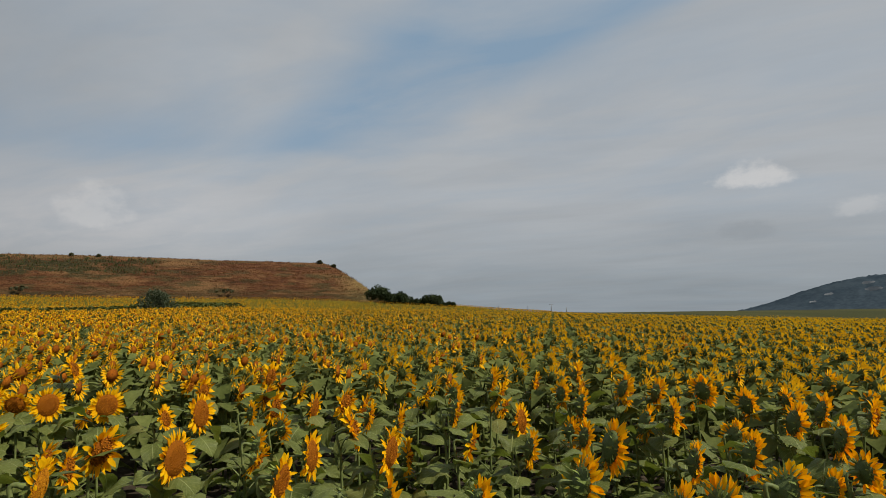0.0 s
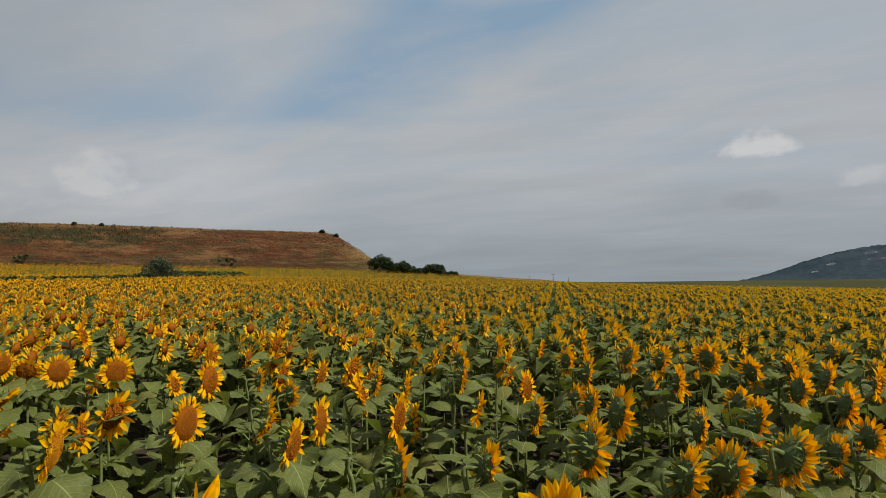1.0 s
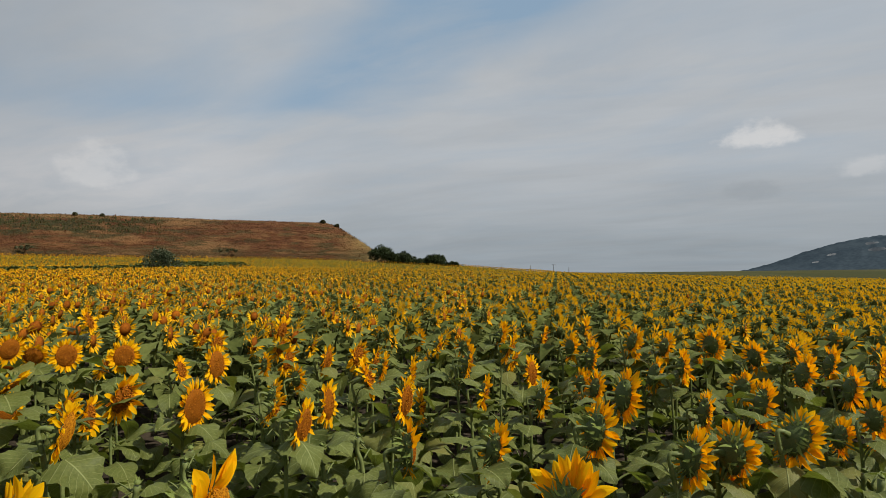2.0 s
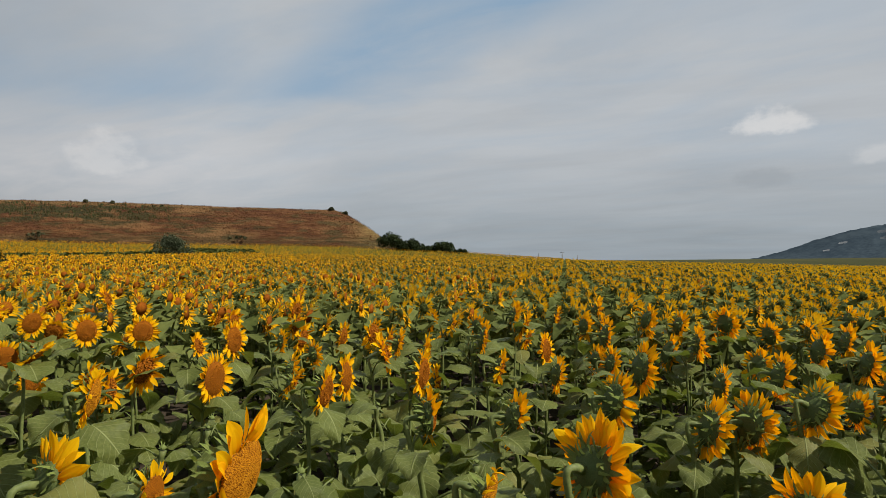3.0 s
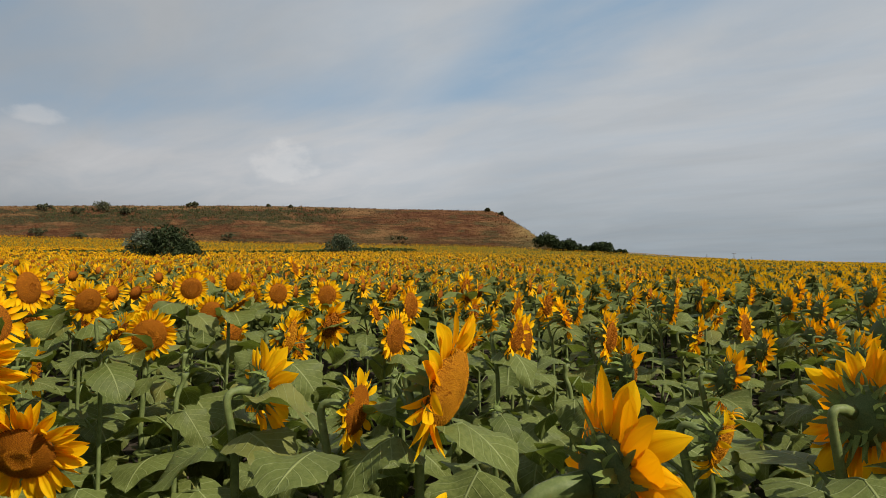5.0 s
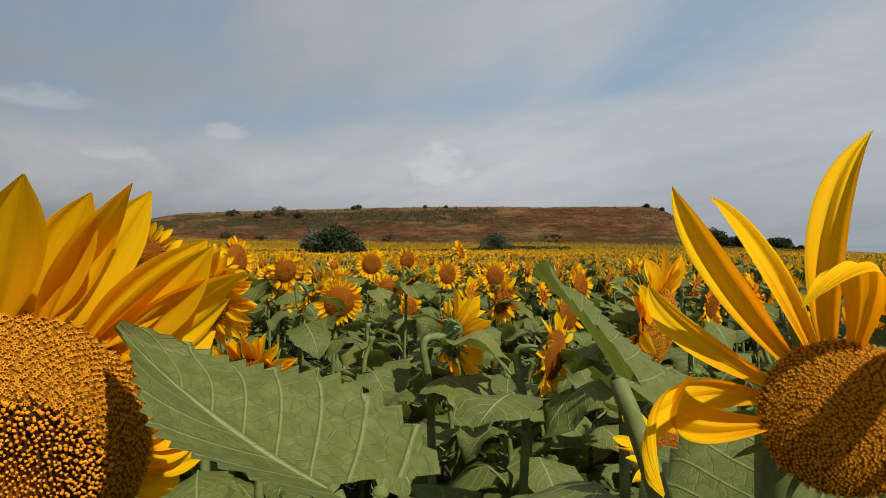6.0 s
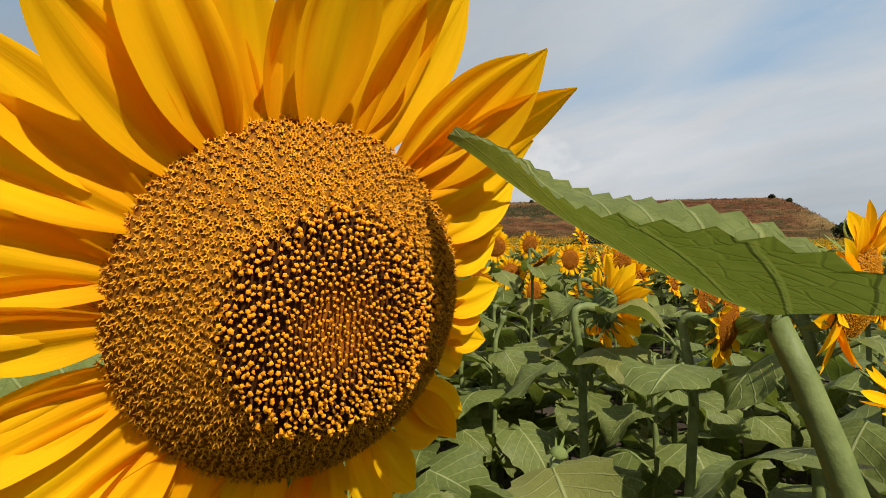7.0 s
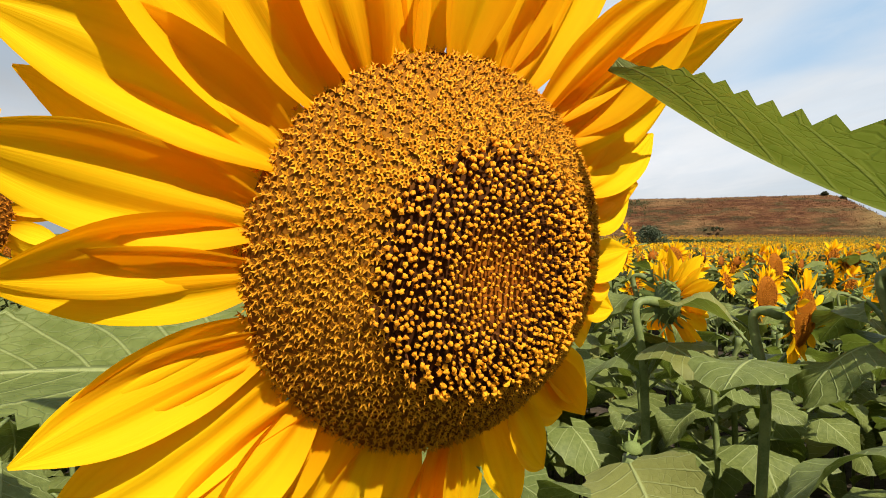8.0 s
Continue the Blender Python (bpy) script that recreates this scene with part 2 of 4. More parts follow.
def sheet(nu, nv):
    """Faces of a grid of nv rows of nu + 1 points each, and its uv."""
    faces = [(r * (nu + 1) + c, r * (nu + 1) + c + 1, (r + 1) * (nu + 1) + c + 1, (r + 1) * (nu + 1) + c) for r in range(nv) for c in range(nu)]
    uv = [(c / nu, r / nv) for r in range(nv + 1) for c in range(nu + 1)]
    return faces, uv


def tube(path, radii, sides=8):
    """Points and faces of a tube along a path."""
    path = [Vector(p) for p in path]
    verts, faces = [], []
    side = Vector((1, 0, 0.01))
    for i, p in enumerate(path):
        ahead = (path[min(i + 1, len(path) - 1)] - path[max(i - 1, 0)]).normalized()
        side = (side - ahead * side.dot(ahead)).normalized()
        up = ahead.cross(side)
        for k in range(sides):
            a = 2 * math.pi * k / sides
            verts.append(p + (side * math.cos(a) + up * math.sin(a)) * radii[i])
    for i in range(len(path) - 1):
        for k in range(sides):
            a, b = i * sides + k, i * sides + (k + 1) % sides
            faces.append((a, b, b + sides, a + sides))
    faces.append(tuple(range(sides))[::-1])
    faces.append(tuple(range(len(verts) - sides, len(verts))))
    return verts, faces


def bezier(a, b, c, d, n):
    out = []
    for i in range(n + 1):
        s = i / n
        out.append(a * (1 - s) ** 3 + b * 3 * s * (1 - s) ** 2 + c * 3 * s * s * (1 - s) + d * s ** 3)
    return out


# ---- parts of a sunflower ----
def petal_mesh(rng, nu=4, nv=7, width=0.30, lift=0.1, curl=0.5, twist=0.2, bend=0.17):
    """A ray petal of length 1 along +y, its face towards +z."""
    verts = []
    y, z, ang = 0.0, 0.0, lift
    sway = rng.uniform(-bend, bend)
    ridge, phase = rng.uniform(0.07, 0.16), rng.uniform(-0.8, 0.8)
    for r in range(nv + 1):
        s = r / nv
        w = width * (0.40 + 0.60 * math.sin(min(1.0, s / 0.42) * math.pi / 2)) * max(0.0, 1 - max(0.0, (s - 0.50) / 0.50) ** 2.0)
        w = max(w, 0.006)
        for c in range(nu + 1):
            q = c / nu * 2 - 1
            dip = 0.34 * w * (q * q) * (1 - 0.5 * s) + ridge * w * math.cos(q * 7.2 + phase) * (1 - 0.6 * s)
            tw = twist * s * q * w
            verts.append((q * w + sway * s * s, y - math.sin(ang) * dip, z + math.cos(ang) * dip + tw))
        y += math.cos(ang) / nv
        z += math.sin(ang) / nv
        ang += curl / nv
    faces, uv = sheet(nu, nv)
    return build_mesh("petal", verts, faces, [PETAL], uvs=uv)


def bract_shape(rng, lift, curl, nv=4, width=0.26):
    """Points of a pointed green bract of length 1 along +y."""
    verts = []
    y, z, ang = 0.0, 0.0, lift
    for r in range(nv + 1):
        s = r / nv
        w = max(0.008, width * (1 - s) ** 0.8 * (0.8 + 0.6 * s))
        for q in (-1, 0, 1):
            verts.append((q * w, y, z + (0.12 * w if q else 0.0)))
        y += math.cos(ang) / nv
        z += math.sin(ang) / nv
        ang += curl / nv
    faces = [(r * 3 + c, r * 3 + c + 1, r * 3 + c + 4, r * 3 + c + 3) for r in range(nv) for c in range(2)]
    return verts, faces


def leaf_mesh(rng, nu=6, nv=10, wide=0.46, droop=0.9, fold=0.25, stalk=0.55, material=None, wave=0.05, tooth=0.03, sides=5, fold_near=None, start=0.15, taper=0.82):
    """A heart-shaped leaf: the blade of length 1 starts at the end of its stalk, which starts at the origin and runs along +y."""
    verts, faces = tube([(0, stalk * k / 4, stalk * 0.32 * math.sin(k / 4 * 1.5)) for k in range(5)], [0.036, 0.03, 0.027, 0.025, 0.022], sides)
    n0 = len(verts)
    uv = [(0.5, 0.02)] * n0
    y, z, ang = stalk, stalk * 0.32, start
    ph = rng.uniform(0, 6.3)
    for r in range(nv + 1):
        s = r / nv
        w = wide * 2.02 * (s + 0.035) ** 0.42 * max(0.0, 1 - s) ** taper
        w = max(w, 0.004)
        for c in range(nu + 1):
            q = c / nu * 2 - 1
            edge = abs(q)
            back = 0.30 * edge ** 1.4 * max(0.0, 1 - s * 2.3) ** 1.3
            jag = (tooth * (1 if (r % 2) else -0.8) if edge > 0.99 and 0 < r < nv else 0.0)
            px = q * w * (1 + jag * 2)
            up = (fold_near if fold_near is not None and q < 0 else fold) * abs(px) + wave * math.sin(ph + s * 9 + q * 2.5) * edge
            verts.append((px, y - back - math.sin(ang) * up, z + math.cos(ang) * up))
        y += math.cos(ang) / nv
        z += math.sin(ang) / nv
        ang -= droop / nv
    blade, buv = sheet(nu, nv)
    faces += [tuple(i + n0 for i in f) for f in blade]
    uv += buv
    return build_mesh("leaf", verts, faces, [STEM, material or LEAF], [0] * (len(faces) - len(blade)) + [1] * len(blade), uv)


def dome_height(q, bulge):
    """Height of the flower disc at the share q of its radius."""
    return bulge * (1 - q ** 2.4) - 0.05 * max(0.0, 1 - (q / 0.3) ** 2)


def disc_mesh(bulge=0.28, rings=7, sides=24, front=None):
    """The flower's body, of radius 1, facing +z, with a green back that runs into the stem."""
    prof = [(k / rings, dome_height(k / rings, bulge)) for k in range(rings + 1)]
    back = [(0.985, -0.07), (0.94, -0.20), (0.72, -0.36), (0.40, -0.46), (0.16, -0.62)]
    verts, faces, mats = [(0, 0, prof[0][1])], [], []
    for r, z in prof[1:] + back:
        for k in range(sides):
            a = 2 * math.pi * k / sides
            verts.append((r * math.cos(a), r * math.sin(a), z))
    for k in range(sides):
        faces.append((0, 1 + k, 1 + (k + 1) % sides))
        mats.append(0)
    for i in range(len(prof) + len(back) - 2):
        for k in range(sides):
            a, b = 1 + i * sides + k, 1 + i * sides + (k + 1) % sides
            faces.append((a, a + sides, b + sides, b))
            mats.append(0 if i < rings - 1 else 1)
    faces.append(tuple(range(len(verts) - sides, len(verts)))[::-1])
    mats.append(1)
    return build_mesh("flower_head", verts, faces, [front or SEED_BED, HEAD_BACK], mats)


def floret_mesh(rng, count, bulge, inner, fine, mats_used=None, tall=1.0):
    """The florets of a disc of radius 1 in their spiral: open stars outside, knobs on dark tubes inside the share `inner`."""
    verts, faces, mats = [], [], []
    for i in range(count):
        q = math.sqrt((i + 0.5) / count) * 1.015
        a = i * 2.399963 + rng.gauss(0, 0.42) / math.sqrt(i + 1)
        q += rng.gauss(0, 0.22) / math.sqrt(count) * 0.5
        x, y = q * math.cos(a), q * math.sin(a)
        z = dome_height(min(q, 1), bulge) - (0.03 if q > 1 else 0)
        slope = bulge * 2.4 * q ** 1.4
        nrm = Vector((slope * math.cos(a), slope * math.sin(a), 1)).normalized()
        nrm = (nrm + Vector((rng.uniform(-.2, .2), rng.uniform(-.2, .2), 0))).normalized()
        s1 = nrm.cross(Vector((-math.sin(a), math.cos(a), 0.0))).normalized()
        s2 = nrm.cross(s1)
        p = Vector((x, y, z))
        size = (1.22 if fine else 1.05) / math.sqrt(count) * rng.uniform(0.85, 1.15)
        n0 = len(verts)
        knob = q < inner + rng.uniform(-0.05, 0.05)
        if knob:
            hgt = tall * size * (1.5 + 1.1 * min(1, q / inner)) * rng.uniform(0.8, 1.2)
            sides = 5 if fine else 4
            levels = ((0.36, 0.0, 2), (0.30, 0.58, 2), (0.54, 0.74, 1), (0.60, 0.88, 1), (0.40, 1.04, 1)) if fine else ((0.5, 0.0, 2), (0.55, 0.8, 1))
            thin = 0.55 + 0.45 * min(1, q / inner)
            for w, t, _ in levels:
                for k in range(sides):
                    b = 2 * math.pi * k / sides + i
                    jit = rng.uniform(0.5, 1.5)
                    verts.append(p + nrm * (hgt * t) + (s1 * math.cos(b) + s2 * math.sin(b)) * size * w * jit * thin)
            verts.append(p + nrm * hgt * 1.06)
            for l in range(len(levels) - 1):
                for k in range(sides):
                    c, d = n0 + l * sides + k, n0 + l * sides + (k + 1) % sides
                    faces.append((c, d, d + sides, c + sides))
                    mats.append(2 if (l == 0) else 1)
            top = n0 + (len(levels) - 1) * sides
            for k in range(sides):
                faces.append((top + k, top + (k + 1) % sides, len(verts) - 1))
                mats.append(1)
        else:
            pts = 5 if fine else 3
            hgt = tall * size * 1.15
            spin = rng.uniform(0, 6.3)
            verts.append(p)
            verts.append(p + nrm * hgt * rng.uniform(1.0, 1.5))
            if fine:
                m0 = len(verts)
                for k in range(3):
                    b = spin + 2.1 * k
                    verts.append(p + nrm * hgt * 0.3 + (s1 * math.cos(b) + s2 * math.sin(b)) * size * 0.30)
                faces += [(m0 + k, m0 + (k + 1) % 3, n0 + 1) for k in range(3)]
                mats += [0, 0, 0]
            for k in range(pts):
                b = spin + 2 * math.pi * k / pts
                d = s1 * math.cos(b) + s2 * math.sin(b)
                e = s1 * math.cos(b + 1.57) + s2 * math.sin(b + 1.57)
                m0 = len(verts)
                verts += [p + nrm * hgt * 0.5 + d * size * 0.2 + e * size * 0.34, p + nrm * hgt * 0.5 + d * size * 0.2 - e * size * 0.34, p + nrm * hgt * rng.uniform(0.7, 1.4) + d * size * rng.uniform(0.9, 1.3)]
                faces += [(m0, m0 + 1, m0 + 2), (n0, m0 + 1, m0)]
                mats += [0, 2]
    return build_mesh("florets", verts, faces, mats_used or [FLORET_OUT, FLORET_IN, FLORET_TUBE], mats, smooth=False)


def hero_bed():
    """The bed of the big flower's disc: golden brown outside, nearly black in a ring, reddish at the heart."""
    m, t, out = material("disc_bed")
    ob = t.n("ShaderNodeTexCoord").outputs["Object"]
    x, y, z = t.n("ShaderNodeSeparateXYZ", {0: ob}).outputs
    q = t.math("SQRT", t.math("ADD", t.math("MULTIPLY", x, x), t.math("MULTIPLY", y, y)))
    q = t.math("ADD", q, t.math("MULTIPLY", t.math("SUBTRACT", t.noise(ob, 6.0, 3), 0.5), 0.12))
    c = t.mix(t.ramp(q, 0.10, 0.30), (0.30, 0.085, 0.006), (0.040, 0.013, 0.004))
    c = t.mix(t.ramp(q, 0.52, 0.63), c, (0.245, 0.090, 0.007))
    c = t.mix(t.math("MULTIPLY", t.noise(ob, 40.0, 4, 0.6), 0.5), c, (0.09, 0.032, 0.005))
    t.put(out.inputs[0], t.n("ShaderNodeBsdfPrincipled", {"Base Color": c, "Roughness": 0.9, "Specular IOR Level": 0.05}))
    return m


RNG = random.Random(7)
PETALS = [petal_mesh(RNG, 4, 7, RNG.uniform(0.155, 0.20), RNG.uniform(-0.2, 0.5), RNG.uniform(-0.9, 1.1), RNG.uniform(-1.2, 1.2)) for _ in range(10)]
CURLY_PETALS = [petal_mesh(RNG, 10, 18, RNG.uniform(0.12, 0.17), RNG.uniform(-0.1, 0.5), RNG.choice((-1.1, 0.5, 1.2, 2.0)) + RNG.uniform(-0.3, 0.3), RNG.uniform(-1.8, 1.8), 0.45) for _ in range(9)]
FIELD_PETALS = [petal_mesh(RNG, 8, 12, RNG.uniform(0.155, 0.195), RNG.uniform(-0.1, 0.4), RNG.uniform(-0.8, 1.0), RNG.uniform(-1.1, 1.1)) for _ in range(9)]
FINE_PETALS = [petal_mesh(RNG, 12, 18, RNG.uniform(0.155, 0.19), RNG.uniform(-0.05, 0.2), RNG.uniform(-0.25, 0.45), RNG.uniform(-0.6, 0.6)) for _ in range(7)]
LEAVES = [leaf_mesh(RNG, 6, 12, RNG.uniform(0.44, 0.56), RNG.uniform(0.3, 1.2), RNG.uniform(-0.25, 0.4), RNG.uniform(0.45, 0.75), LEAF if k % 3 else LEAF_PALE, RNG.uniform(0.04, 0.10), start=RNG.uniform(-0.95, 0.0)) for k in range(14)]
LEAVES_LOW = [leaf_mesh(RNG, 4, 6, RNG.uniform(0.40, 0.50), RNG.uniform(0.4, 1.2), RNG.uniform(-0.1, 0.35), RNG.uniform(0.45, 0.7), LEAF if k % 3 else LEAF_PALE, 0.05, 0.0, 3, start=RNG.uniform(-0.95, 0.0)) for k in range(9)]
DISC = disc_mesh()
DISC_LOW = disc_mesh(0.28, 4, 12)
BUD = disc_mesh(0.6, 4, 12, BUD_GREEN)
DISC_HERO = disc_mesh(0.53, 14, 56, hero_bed())
FLORETS = [floret_mesh(RNG, 620, 0.28, k, False, FIELD_MATS, 0.6) for k in (0.55, 0.30, 0.70)]
FLORETS_LOW = [floret_mesh(RNG, 80, 0.28, 0.5, False, FIELD_MATS), floret_mesh(RNG, 80, 0.28, 0.3, False, FIELD_MATS)]
FLORETS_GOLD = floret_mesh(RNG, 1500, 0.28, -0.1, True, [FLORET_OUT, FLORET_OUT, FIELD_OUT], 0.8)
FLORETS_FINE = floret_mesh(RNG, 1400, 0.28, 0.42, True, [FIELD_OUT, FIELD_IN, FIELD_TUBE], 0.8)
FLORETS_HERO = floret_mesh(RNG, 3400, 0.53, 0.55, True)
BRACT_MESHES = []
for _ in range(5):
    v, f = bract_shape(RNG, RNG.uniform(-0.7, 0.4), RNG.uniform(-1.4, 1.8), 5, RNG.uniform(0.12, 0.18))
    BRACT_MESHES.append(build_mesh("bract", v, f, [BRACT]))


def bract_ring_mesh(rng, count=32):
    verts, faces = [], []
    for i in range(count):
        v, f = bract_shape(rng, rng.uniform(-0.8, 0.3), rng.uniform(-1.0, 1.6), 4, rng.uniform(0.13, 0.19))
        a = 2 * math.pi * i / count * 2
        m = Matrix.Rotation(a, 4, "Z") @ Matrix.Translation((0, 0.88 if i % 2 else 0.7, -0.22)) @ Matrix.Rotation(rng.uniform(-0.9, 0.25), 4, "X") @ Matrix.Scale(rng.uniform(0.5, 0.75), 4)
        n0 = len(verts)
        verts += [m @ Vector(p) for p in v]
        faces += [tuple(k + n0 for k in q) for q in f]
    return build_mesh("bracts", verts, faces, [BRACT])


BRACT_RINGS = [bract_ring_mesh(RNG) for _ in range(3)]


def petal_ring_mesh(rng, count=26):
    """All ray petals of a flower of disc radius 1, for plants farther off."""
    verts, faces, uvs = [], [], []
    for i in range(count):
        base = PETALS[rng.randrange(len(PETALS))]
        size = rng.uniform(0.85, 1.15)
        m = Matrix.Rotation(2 * math.pi * i / count + rng.uniform(-.06, .06), 4, "Z") @ Matrix.Translation((0, 0.93, -0.05 - 0.05 * (i % 2))) @ Matrix.Rotation(rng.uniform(-0.45, 0.55), 4, "X") @ Matrix.Rotation(rng.uniform(-.5, .5), 4, "Y") @ Matrix.Scale(size, 4)
        n0 = len(verts)
        for r in range(0, 8):
            for c in (0, 2, 4):
                verts.append(m @ base.vertices[r * 5 + c].co)
                uvs.append((c / 4, r / 7))
        faces += [(n0 + r * 3 + c, n0 + r * 3 + c + 1, n0 + r * 3 + c + 4, n0 + r * 3 + c + 3) for r in range(7) for c in range(2)]
    return build_mesh("petals", verts, faces, [PETAL], uvs=uvs)


PETAL_RINGS = [petal_ring_mesh(RNG, n) for n in (38, 42, 46)]


def right_share(x, y):
    """0 ahead and to the left, 1 to the right, where the land drops behind a low crest."""
    k = min(1.0, max(0.0, (math.degrees(math.atan2(x, y)) - 9) / 12)) if y > 0 else 0.0
    return k * k * (3 - 2 * k)


def ground_height(x, y):
    """The lie of the land: rising to the left and ahead, falling away to the right."""
    r = math.hypot(x, y)
    a = min(1.0, max(0.0, (40 - x) / 80))
    z = 0.018 * y - (0.012 if x < 0 else 0.021) * x + 1.3e-4 * min(r, 230) ** 2 * a * a * (3 - 2 * a)
    z -= 4.5 * right_share(x, y) * min(1.0, max(0.0, (r - 92) / 50))
    k = min(1.0, max(0.0, (r - 190) / 330))
    k = k * k * (3 - 2 * k)
    return z * (1 - k) + 5.6 * k


def facing(az, el):
    """Turns +z towards an azimuth (from +x) and height, keeping +y up."""
    return Matrix.Rotation(radians(az), 4, "Z") @ Matrix.Rotation(radians(90 - el), 4, "Y") @ Matrix.Rotation(radians(90), 4, "Z")


def stem_mesh(foot, head, way, thick):
    """A stem from the foot to the back of the head, which it meets along `way`; returns the mesh and its axis."""
    reach = max(0.1, min(0.16, (head - foot).length * 0.15))
    top = Vector((foot.x + (head.x - foot.x) * 0.15, foot.y + (head.y - foot.y) * 0.15, head.z - reach * 1.3))
    low = [foot.lerp(top, k / 5) + Vector((0.012 * math.sin(k * 1.9 + foot.x * 9), 0.012 * math.cos(k * 2.3 + foot.y * 7), 0)) * (1 if 0 < k < 5 else 0) for k in range(5)]
    neck = bezier(top, top + Vector((0, 0, reach * 1.0)), head - way * reach * 0.75 + Vector((0, 0, reach * 0.1)), head, 10)
    path = low + neck
    radii = [thick * (1.1 - 0.25 * k / (len(path) - 1)) for k in range(len(path))]
    radii[-1] *= 1.7
    radii[-2] *= 1.25
    v, f = tube([p - foot for p in path], radii, 8)
    return build_mesh("stem", v, f, [STEM]), path


PLANT_LABELS = {
    "front": "yellow sunflower in bloom with a brown disc, standing in the field",
    "back": "sunflower seen from its green bracted back, yellow petals around",
}


def sunflower(x, y, z, az, el, wide, label="", disc_share=0.57, petals=46, leaves=15, own_petals=True, fine=False, hero=False, slim=1.0, gold=False, curly=False, reach=None, gap=None, seed=None, lean=0.085, bract_parts=False, petal_lift=0.0, top_leaf=0.30, bract_size=1.0, bracts=39):
    """One plant whose flower's centre is at x, y, z and faces the azimuth az and height el; wide is the flower's whole width."""
    rng = random.Random(seed if seed is not None else int((x * 131 + y * 57 + z * 17) * 1000))
    way = facing(az, el).to_3x3() @ Vector((0, 0, 1))
    radius = wide * disc_share / 2
    ray = wide / 2 - radius * 0.9
    centre = Vector((x, y, z))
    foot = Vector((x - way.x * lean, y - way.y * lean, 0))
    foot.z = ground_height(foot.x, foot.y)
    plant = tagged(new("sunflower"), label=label or (PLANT_LABELS["front"] if own_petals else "yellow sunflower standing in a row of the field"), category="sunflower", group="sunflowers of the field")
    plant.location = foot
    back_of_head = centre - way * radius * 0.6
    mesh, path = stem_mesh(foot, back_of_head, way, 0.0120 if fine or bract_parts else 0.0085)
    piece("stem", mesh, plant)
    head = piece("flower_head", DISC_HERO if hero else (DISC if own_petals else DISC_LOW), plant, Matrix.Translation(centre - foot) @ facing(az, el) @ Matrix.Rotation(rng.uniform(-0.5, 0.5) if not hero else 0.0, 4, "Z") @ Matrix.Scale(radius, 4), "dark brown flower disc with a green back")
    if own_petals:
        fl = piece("seed_face", FLORETS_HERO if hero else (FLORETS_GOLD if gold else FLORETS_FINE if fine else rng.choice(FLORETS)), head, None, "tan and orange florets in a spiral")
        tagged(fl, kind="stuff")
        for i in range(petals):
            a = 2 * math.pi * i / petals + rng.uniform(-0.09, 0.09)
            if gap is not None and gap(math.degrees(a) % 360):
                continue
            size = ray / radius * rng.uniform(0.84, 1.14) * (reach(math.degrees(a) % 360) if reach else 1.0)
            m = Matrix.Rotation(a, 4, "Z") @ Matrix.Translation((0, 0.93, -0.01 - 0.07 * (i % 2))) @ Matrix.Rotation((petal_lift(math.degrees(a) % 360) if callable(petal_lift) else petal_lift) + (rng.uniform(-0.11, 0.13) if hero else rng.uniform(-0.4, 0.25)), 4, "X") @ Matrix.Rotation(rng.uniform(-0.35, 0.35) * (0.6 if hero else 1.0), 4, "Y") @ Matrix.Diagonal((size * slim, size, size, 1))
            piece("petal", rng.choice(CURLY_PETALS if curly else FINE_PETALS if hero else FIELD_PETALS if fine else PETALS), head, m)
    else:
        piece("seed_face", rng.choice(FLORETS_LOW), head, None, "tan and orange florets in a spiral")["kind"] = "stuff"
        piece("petal_ring", rng.choice(PETAL_RINGS), head)
    if bract_parts:
        for i in range(bracts):
            m = Matrix.Rotation(2 * math.pi * i / bracts * 2 + rng.uniform(-.1, .1), 4, "Z") @ Matrix.Translation((0, (0.95, 0.78, 0.55)[i % 3], (-0.14, -0.26, -0.36)[i % 3])) @ Matrix.Rotation(rng.uniform(-1.1, 0.2) - (0.3 if hero else 0.0), 4, "X") @ Matrix.Scale(rng.uniform(0.55, 0.92) * (0.55 if hero else bract_size), 4)
            piece("bract", rng.choice(BRACT_MESHES), head, m)
    else:
        piece("bract_whorl", rng.choice(BRACT_RINGS), head)
    turn = rng.uniform(0, 6.3)
    height = centre.z - foot.z
    for i in range(leaves):
        s = 0.52 + (1.0 - top_leaf * 0.13 - 0.52) * (i / max(1, leaves - 1)) ** 0.75
        p = foot.lerp(Vector((path[4].x, path[4].y, path[4].z)), s) if s < 0.86 else path[min(9, 4 + int((s - 0.86) / 0.14 * 5))].copy()
        turn += 2.4 + rng.uniform(-0.35, 0.35)
        size = rng.uniform(0.17, 0.255) * (1.0 if s < 0.84 else 1.0 - (s - 0.84) * 1.5)
        m = Matrix.Translation(p - foot) @ Matrix.Rotation(turn, 4, "Z") @ Matrix.Rotation(rng.uniform(0.05, 0.65), 4, "X") @ Matrix.Rotation(rng.uniform(-0.3, 0.3), 4, "Y") @ Matrix.Scale(size, 4)
        piece("leaf", rng.choice(LEAVES if own_petals else LEAVES_LOW), plant, m)
    return plant


